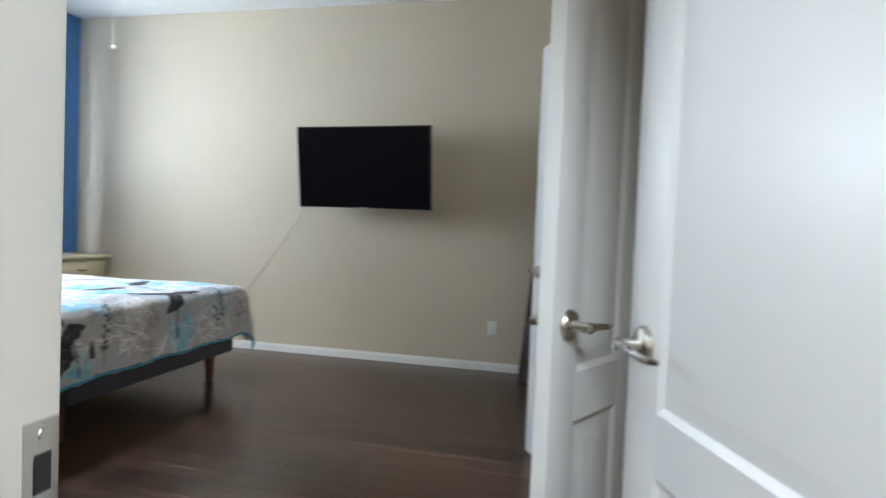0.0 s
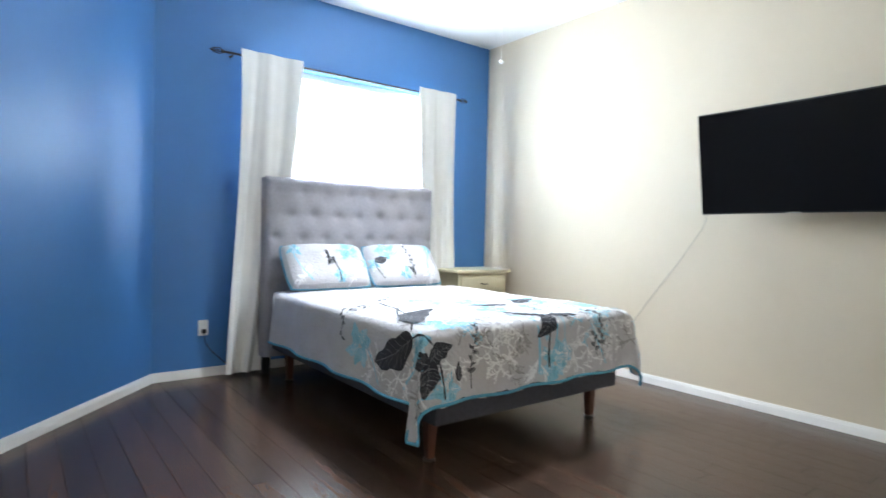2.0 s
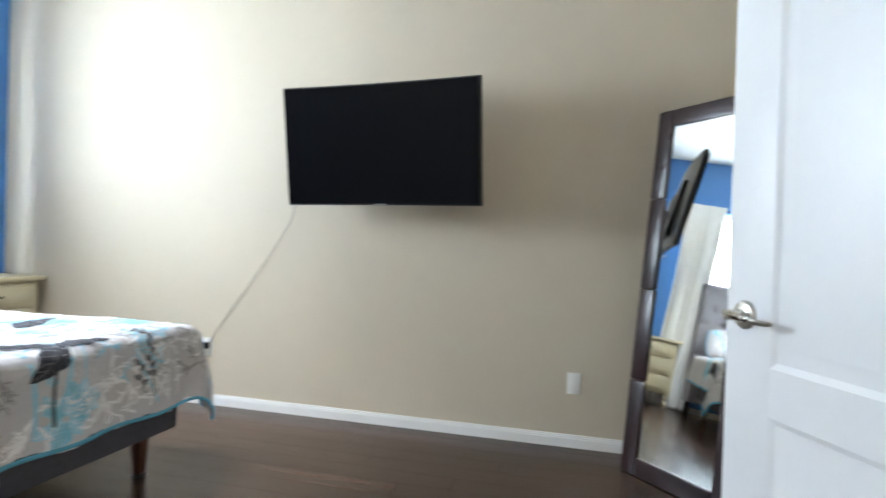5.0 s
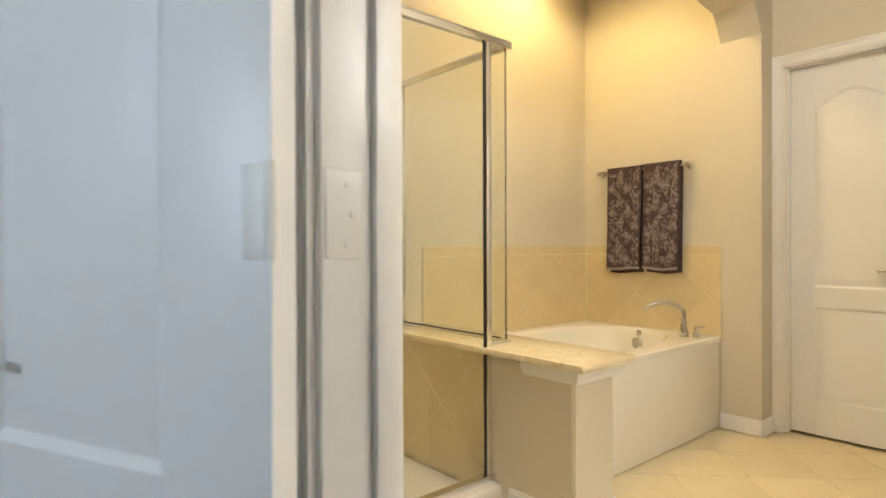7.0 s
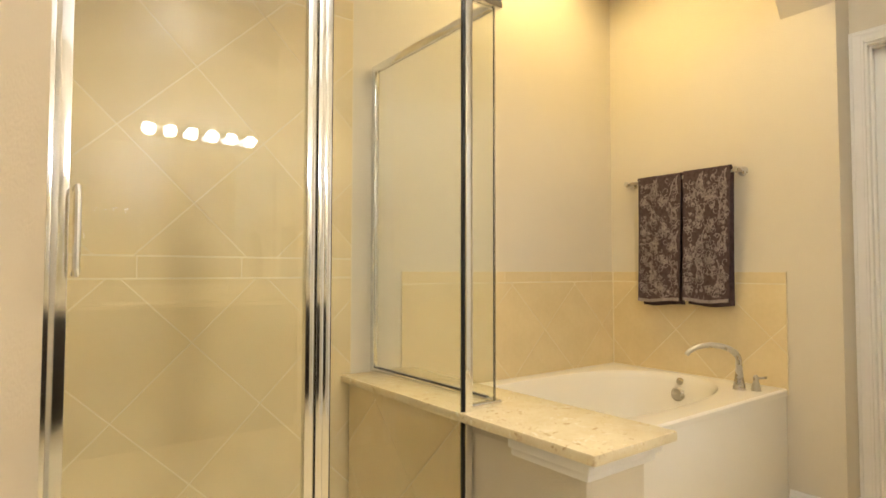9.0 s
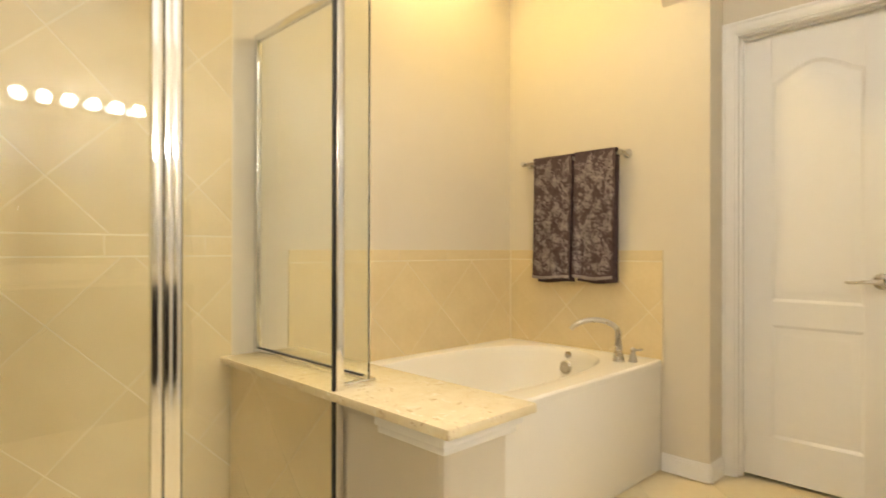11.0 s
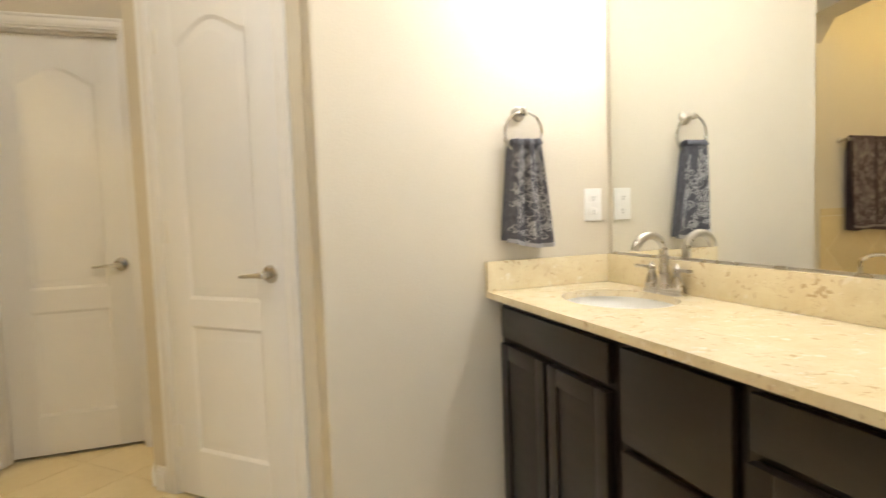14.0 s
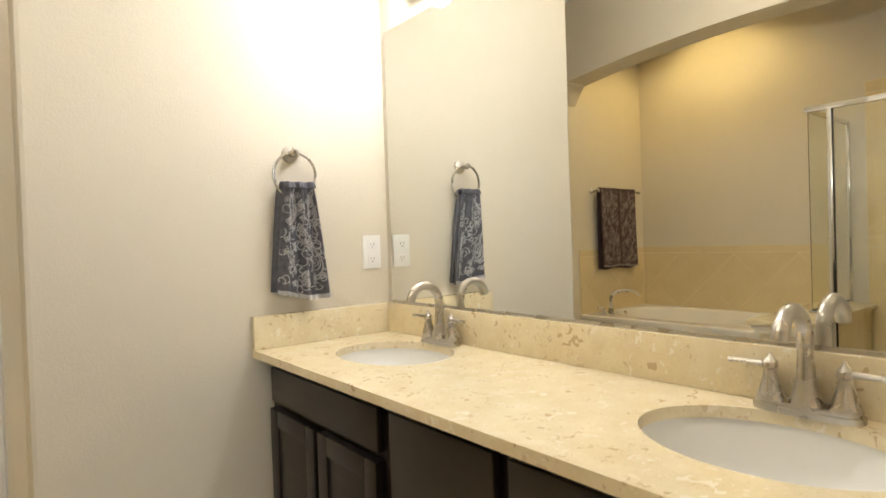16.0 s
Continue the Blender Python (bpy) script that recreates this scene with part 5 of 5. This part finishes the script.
SINKS = ((1.880, 1.055), (0.905, 1.050))
SRX, SRY = 0.192, 0.150
top = thing("countertop", "polished beige marble vanity top with two oval cutouts", "countertop")
b = bmesh.new()
TX0, TX1, TY0, TY1, TZ0, TZ1 = 0.647, RWX - 0.002, MWY + 0.0145, 1.328, 0.828, 0.850
mid = (SINKS[0][0] + SINKS[1][0]) / 2
for (sx, sy), (xa, xb) in zip(SINKS, ((mid, TX1), (TX0, mid))):
    n = 48
    inner, outer = [], []
    for k in range(n):
        a = 2 * math.pi * k / n
        c, s = math.cos(a), math.sin(a)
        inner.append((sx + SRX * c, sy + SRY * s))
        f = min(((xb - sx) / c if c > 1e-6 else (xa - sx) / c if c < -1e-6 else 9e9), ((TY1 - sy) / s if s > 1e-6 else (TY0 - sy) / s if s < -1e-6 else 9e9))
        outer.append((sx + f * c, sy + f * s))
    for corner in ((xa, TY0), (xa, TY1), (xb, TY0), (xb, TY1)):
        k = min(range(n), key=lambda i: (outer[i][0] - corner[0]) ** 2 + (outer[i][1] - corner[1]) ** 2)
        outer[k] = corner
    It, Ot, Ib, Ob = ([b.verts.new((*p, z)) for p in ring] for ring, z in ((inner, TZ1), (outer, TZ1), (inner, TZ0), (outer, TZ0)))
    for k in range(n):
        j = (k + 1) % n
        b.faces.new((It[k], It[j], Ot[j], Ot[k]))
        b.faces.new((Ib[k], Ob[k], Ob[j], Ib[j]))
        b.faces.new((It[k], Ib[k], Ib[j], It[j]))
        if not (abs(outer[k][0] - mid) < 1e-6 and abs(outer[j][0] - mid) < 1e-6):
            b.faces.new((Ot[k], Ot[j], Ob[j], Ob[k]))
bmesh.ops.remove_doubles(b, verts=b.verts[:], dist=0.0003)
bmesh.ops.recalc_face_normals(b, faces=b.faces[:])
part("slab", b, M_marble, top)
splash = thing("backsplash", "polished beige marble backsplash along two walls", "backsplash")
part("back_strip", bx(TX0, TX1, MWY + 0.001, MWY + 0.0195, 0.8505, 0.950, bevel=0.002), M_marble, splash)
part("side_strip", bx(RWX - 0.0195, RWX - 0.001, MWY + 0.020, 1.328, 0.8505, 0.950, bevel=0.002), M_marble, splash)


def sink(x, y):
    t = thing("sink", "white oval undermount porcelain sink", "sink", pose(x, y, 0), group="vanity sinks")
    n = 40
    b = bmesh.new()
    rings = []
    for k, z in ((1.05, TZ0 - 0.001), (1.03, TZ0 - 0.012), (0.98, TZ0 - 0.06), (0.80, TZ0 - 0.12), (0.45, TZ0 - 0.145), (0.12, TZ0 - 0.150)):
        rings.append([b.verts.new((SRX * k * math.cos(2 * math.pi * i / n), SRY * k * math.sin(2 * math.pi * i / n), z)) for i in range(n)])
    for A, B in zip(rings, rings[1:]):
        for i in range(n):
            b.faces.new((A[i], A[(i + 1) % n], B[(i + 1) % n], B[i]))
    b.faces.new(rings[-1])
    bmesh.ops.recalc_face_normals(b, faces=b.faces[:])
    bmesh.ops.solidify(b, geom=b.faces[:], thickness=0.004)
    part("bowl", b, M_porcelain, t)
    part("drain", lathe(bmesh.new(), [(0.022, 0), (0.022, 0.003), (0.014, 0.006)], 18, pose(0, 0, TZ0 - 0.150)), M_nickel, t)
    part("overflow_hole", lathe(bmesh.new(), [(0.009, 0), (0.009, 0.002)], 12, pose(0, SRY * 0.965, TZ0 - 0.05, 80, 0, 0)), M_nickel, t)


def faucet(x, y):
    t = thing("sink_faucet", "brushed nickel centreset faucet with two lever handles", "faucet", pose(x, y, TZ1), group="vanity faucets")
    b = bmesh.new()
    n = 28
    ring = [(0.082 * math.copysign(abs(math.cos(a)) ** 0.7, math.cos(a)), 0.028 * math.copysign(abs(math.sin(a)) ** 0.7, math.sin(a))) for a in [2 * math.pi * i / n for i in range(n)]]
    prism(b, ring, 0.0, 0.010)
    prism(b, [(p * 0.93, q * 0.90) for p, q in ring], 0.010, 0.017)
    part("base_plate", b, M_nickel, t)
    part("spout_base", lathe(bmesh.new(), [(0.027, 0.016), (0.022, 0.03), (0.014, 0.065), (0.0125, 0.10)], 20), M_nickel, t)
    arcp = [(0, 0, 0.09)] + [(0, 0.052 - 0.052 * math.cos(a), 0.125 + 0.052 * math.sin(a)) for a in [i * math.pi * 0.95 / 14 for i in range(15)]]
    part("spout", tube(bmesh.new(), arcp, [0.0125] + [0.0125] * 12 + [0.0135, 0.0135, 0.013], 14), M_nickel, t)
    for s in (-1, 1):
        h = part("handle", lathe(bmesh.new(), [(0.024, 0.016), (0.020, 0.026), (0.011, 0.058), (0.010, 0.066), (0.013, 0.070), (0.012, 0.080), (0.005, 0.088), (0.003, 0.094)], 18, pose(s * 0.055, 0, 0)), M_nickel, t)
        part("handle_lever", tube(bmesh.new(), [(s * 0.055, 0, 0.075), (s * 0.10, 0.006, 0.076), (s * 0.122, 0.008, 0.076)], [0.0055, 0.0048, 0.0052], 10), M_nickel, h)


for x, y in SINKS:
    sink(x, y)
    faucet(x + 0.005, 0.885)

mirror = thing("vanity_mirror", "wide frameless mirror on the vanity wall", "mirror")
part("glass", bx(TX0 + 0.01, RWX - 0.030, MWY + 0.001, MWY + 0.006, 0.956, 1.880), M_mirror, mirror, "silvered mirror glass")
part("bottom_channel", bx(TX0 + 0.01, RWX - 0.030, MWY + 0.0005, MWY + 0.009, 0.9505, 0.9585), M_nickel, mirror)

vl = thing("vanity_light", "chrome bar light with six lit globe bulbs", "light fixture", pose(1.668, MWY, 1.962))
part("bar", bx(-0.372, 0.372, 0.0, 0.045, -0.040, 0.040, bevel=0.012), M_chrome, vl)
for k in range(6):
    x = -0.325 + 0.13 * k
    part("socket", lathe(bmesh.new(), [(0.022, 0.045), (0.022, 0.060)], 14, pose(x, 0, 0, -90, 0, 0)), M_chrome, vl)
    bb = bmesh.new()
    bmesh.ops.create_uvsphere(bb, u_segments=18, v_segments=12, radius=0.040)
    bmesh.ops.translate(bb, vec=(x, 0.096, 0), verts=bb.verts[:])
    part("bulb", bb, M_bulb, vl, "lit round bulb")

ring_t = thing("towel_ring", "brushed nickel towel ring on the cream wall", "towel ring")
RY, RZ = 1.190, 1.428
part("rosette", lathe(bmesh.new(), [(0.026, 0), (0.024, 0.010), (0.012, 0.018), (0.011, 0.040), (0.015, 0.046), (0.010, 0.054)], 20, pose(RWX, RY, RZ + 0.012, 0, -90, 0)), M_nickel, ring_t)
part("ring", tube(bmesh.new(), [(RWX - 0.044 + 0.010 * math.sin(a / 2), RY + 0.068 * math.sin(a), RZ - 0.055 + 0.068 * math.cos(a)) for a in [2 * math.pi * i / 40 for i in range(41)]], 0.0045, 10), M_nickel, ring_t)
ht = thing("hand_towel", "slate blue paisley hand towel gathered through the ring", "towel")


def hand_f(u, v):
    w = 0.046 + 0.036 * v ** 0.8
    y = RY - w + 2 * w * u
    g = 0.016 * math.sin(u * 15 + 1.2) * (0.6 + 0.4 * v) + 0.006 * math.sin(u * 31)
    return (RWX - 0.062 - g + 0.012 * v, y - 0.010 * v, 1.330 - 0.330 * v - 0.012 * math.sin(u * 4 + 0.5) * v)


b = bmesh.new()
sheet(b, hand_f, 40, 34, 0.007)
sheet(b, lambda u, v: Vector(hand_f(u, v)) + Vector((0.034, 0.006, 0.006 * v)), 40, 34, 0.007)
sheet(b, lambda u, v: (hand_f(u, 0)[0] + 0.017 - 0.017 * math.cos(math.pi * v), hand_f(u, 0)[1], 1.330 + 0.016 * math.sin(math.pi * v)), 40, 8, 0.006)
part("cloth", b, M_handtowel, ht)
part("printed_paisley", paisley(lambda p, q, lift: Vector(hand_f(max(0.0, min(q / 0.20, 1.0)), max(0.0, min(p / 0.33, 0.97)))) + Vector((-lift, 0, 0)), 0.33, 0.20, 5, 0.0022), M_handprint, ht, "pale woven paisley print", smooth=False)
part("hem", sheet(bmesh.new(), lambda u, v: Vector(hand_f(u, 0.96 + 0.04 * v)) + Vector((-0.004, 0, 0)), 40, 1, 0.003), M_handprint, ht, "stitched hem")

# ---- floors and tiles, piece by piece ----
fl = structure("floor_bedroom", prism(bmesh.new(), [(-4.45, 1.52), (-3.42, 0.64), (-0.9, 0.64), (-0.9, -1.6), (1.3, -1.6), (1.3, 0.53), (0.66, 0.53), (0.62, 1.00), (0.46, 1.66), (0.43, 2.56), (0.54, 3.10), (0.54, TVY), (-4.45, TVY)], -0.12, -0.006), M_joint, "dark glossy wood plank floor", "floor")
PW, PL = 0.127, 1.22
plank_rng = random.Random(2)
stuff = bmesh.new()
cache = {}
y, row = -0.0, 0
rows_y = []
while y < TVY - 0.001:
    rows_y.append((y, min(y + PW, TVY - 0.002)))
    y += PW
for row, (y0, y1) in enumerate(rows_y):
    xl = WX + 0.002 if y0 > 1.61 else (-3.33 + (0.785 - y1) / 0.85 if y1 > 0.785 else -0.9)
    xr = 0.525 if y0 > 3.05 else (0.40 if y0 > 1.6 else (0.50 if y0 > 1.1 else (0.60 if y0 > 0.50 else 1.29)))
    x = WX - plank_rng.uniform(0, PL)
    while x < xr:
        a, c = max(x, xl), min(x + PL, xr)
        if c - a > 0.02:
            key = (round(c - a, 3), round(y1 - y0, 3))
            if key not in cache:
                bmp = bmesh.new()
                w2, h2 = (c - a) / 2 - 0.0012, (y1 - y0) / 2 - 0.0012
                prism(bmp, [(-w2, -h2), (w2, -h2), (w2, h2), (-w2, h2)], -0.008, 0.0, inset=0.0)
                cache[key] = mesh_of(bmp, "plank", M_plank)
            ob = new("plank", cache[key])
            ob.location = ((a + c) / 2, (y0 + y1) / 2, 0)
            ob.parent = fl
        x += PL


def tiling(parent, m, w, h, size, off=(0.0, 0.0), material=M_tile, diag=True, gap=0.004, t=0.0014, name="tile", bounds=None):
    """Square tiles set on the diagonal inside a w by h rectangle of the plane m (x along, y up, z out)."""
    r = size * (0.5 if not diag else math.sqrt(0.5))
    g = gap * (0.5 if not diag else math.sqrt(0.5))
    n = int(max(w, h) / size * 2) + 3
    for i in range(-n, n + 1):
        for j in range(-n, n + 1):
            if diag:
                cx, cy = off[0] + (i + j) * r, off[1] + (i - j) * r
                sq = [(cx + r - g, cy), (cx, cy + r - g), (cx - r + g, cy), (cx, cy - r + g)]
            else:
                cx, cy = off[0] + i * size, off[1] + j * size
                sq = [(cx - r + g, cy - r + g), (cx + r - g, cy - r + g), (cx + r - g, cy + r - g), (cx - r + g, cy + r - g)]
            for x0, x1, y0, y1 in (bounds or ((0, w, 0, h),)):
                p = clip(sq, x0 + gap / 2, x1 - gap / 2, y0 + gap / 2, y1 - gap / 2)
                if len(p) < 3:
                    continue
                ux, uy = sum(q[0] for q in p) / len(p), sum(q[1] for q in p) / len(p)
                bmt = prism(bmesh.new(), [(q[0] - ux, q[1] - uy) for q in p], -0.002, t)
                ob = new(name, mesh_of(bmt, name, material))
                ob.parent = parent
                ob.matrix_local = m @ Matrix.Translation((ux, uy, 0))


def plane(o, x, n):
    """Matrix of a wall: origin, way along, way out."""
    x, n = Vector(x), Vector(n)
    yv = n.cross(x)
    return Matrix(((x.x, yv.x, n.x, o[0]), (x.y, yv.y, n.y, o[1]), (x.z, yv.z, n.z, o[2]), (0, 0, 0, 1)))


bf = structure("floor_bathroom", prism(bmesh.new(), [(0.66, 0.78), (3.80, 0.78), (3.80, 4.45), (0.56, 4.45), (0.44, 2.60), (0.44, 1.62)], -0.12, -0.007), M_grout, "cream stone tile floor laid on the diagonal", "floor")
tiling(bf, Matrix.Translation((0.40, 0.8, -0.0065)), 3.28, 2.80, 0.33, (0.1, 0.2), M_floortile, bounds=((0.29, 3.28, 0.40, 2.70), (0.13, 0.29, 0.95, 2.46), (0.08, 0.13, 0.95, 1.74)))
th = structure("threshold", prism(bmesh.new(), [tuple(DN + dn * 0.02), tuple(DS + dn * 0.02), tuple(BS), tuple(BN)], -0.01, 0.006), M_legwood, "brown wooden threshold strip in the doorway", "threshold")
# tub surround: diagonal field, plain border on top
ts = structure("tile_tub_surround", bx(1.992, EX - 0.001, BKY - 0.007, BKY - 0.0005, 0.50, 1.045), M_grout, "cream stone tile surround behind the tub", "tile wall")
I4 = Matrix.Identity(4)
back = plane((1.992, BKY - 0.007, 0.50), (1, 0, 0), (0, -1, 0))
tiling(ts, back, EX - 1.992, 0.49, 0.33, (0.18, 0.245), gap=0.004)
tiling(ts, back @ Matrix.Translation((0, 0.52, 0)), EX - 1.992, 0.025 + 0.03, 0.33, (0.1, 0.0), diag=False, gap=0.004, bounds=((0, EX - 1.992, -0.028, 0.026),))
te = structure("tile_tub_end", bx(EX - 0.007, EX - 0.0005, 3.479, BKY - 0.0075, 0.50, 1.045), M_grout, "cream stone tile on the tub's end wall", "tile wall")
end = plane((EX - 0.007, BKY - 0.016, 0.50), (0, -1, 0), (-1, 0, 0))
tiling(te, end, BKY - 0.016 - 3.479, 0.49, 0.33, (0.15, 0.245), gap=0.004)
tiling(te, end @ Matrix.Translation((0, 0.52, 0)), BKY - 0.016 - 3.479, 0.05, 0.33, (0.1, 0.0), diag=False, gap=0.004, bounds=((0, BKY - 0.016 - 3.479, -0.028, 0.026),))
# shower walls
sb = structure("tile_shower_back", bx(SHX + 0.008, 1.750, BKY - 0.007, BKY - 0.0005, 0.04, 2.14), M_grout, "cream stone tile on the shower's back wall", "tile wall")
tiling(sb, plane((SHX + 0.016, BKY - 0.007, 0.04), (1, 0, 0), (0, -1, 0)), 1.750 - SHX - 0.016, 2.10, 0.33, (0.2, 0.3), gap=0.004, bounds=((0, 1.028, 0, 0.98), (0, 1.028, 1.055, 2.02)))
tiling(sb, plane((SHX + 0.016, BKY - 0.007, 0.04), (1, 0, 0), (0, -1, 0)), 1.05, 2.10, 0.33, (0.1, 0.0), gap=0.004, diag=False, bounds=((0, 1.028, 0.982, 1.053), (0, 1.028, 2.022, 2.098)))
sw = structure("tile_shower_side", bx(SHX + 0.0005, SHX + 0.007, 3.60, BKY - 0.001, 0.04, 2.14), M_grout, "cream stone tile on the shower's end wall", "tile wall")
side = plane((SHX + 0.007, 3.60, 0.04), (0, 1, 0), (1, 0, 0))
tiling(sw, side, BKY - 3.60, 2.10, 0.33, (0.12, 0.3), gap=0.004, bounds=((0, 0.81, 0, 0.98), (0, 0.81, 1.055, 2.02)))
sk = structure("tile_knee_wall", bx(1.739, 1.751, 3.68, BKY - 0.016, 0.04, 0.611), M_grout, "cream stone tile on the half wall's shower side", "tile wall")
tiling(sk, plane((1.739, BKY - 0.02, 0.045), (0, -1, 0), (-1, 0, 0)), 0.70, 0.565, 0.33, (0.2, 0.3), gap=0.004)
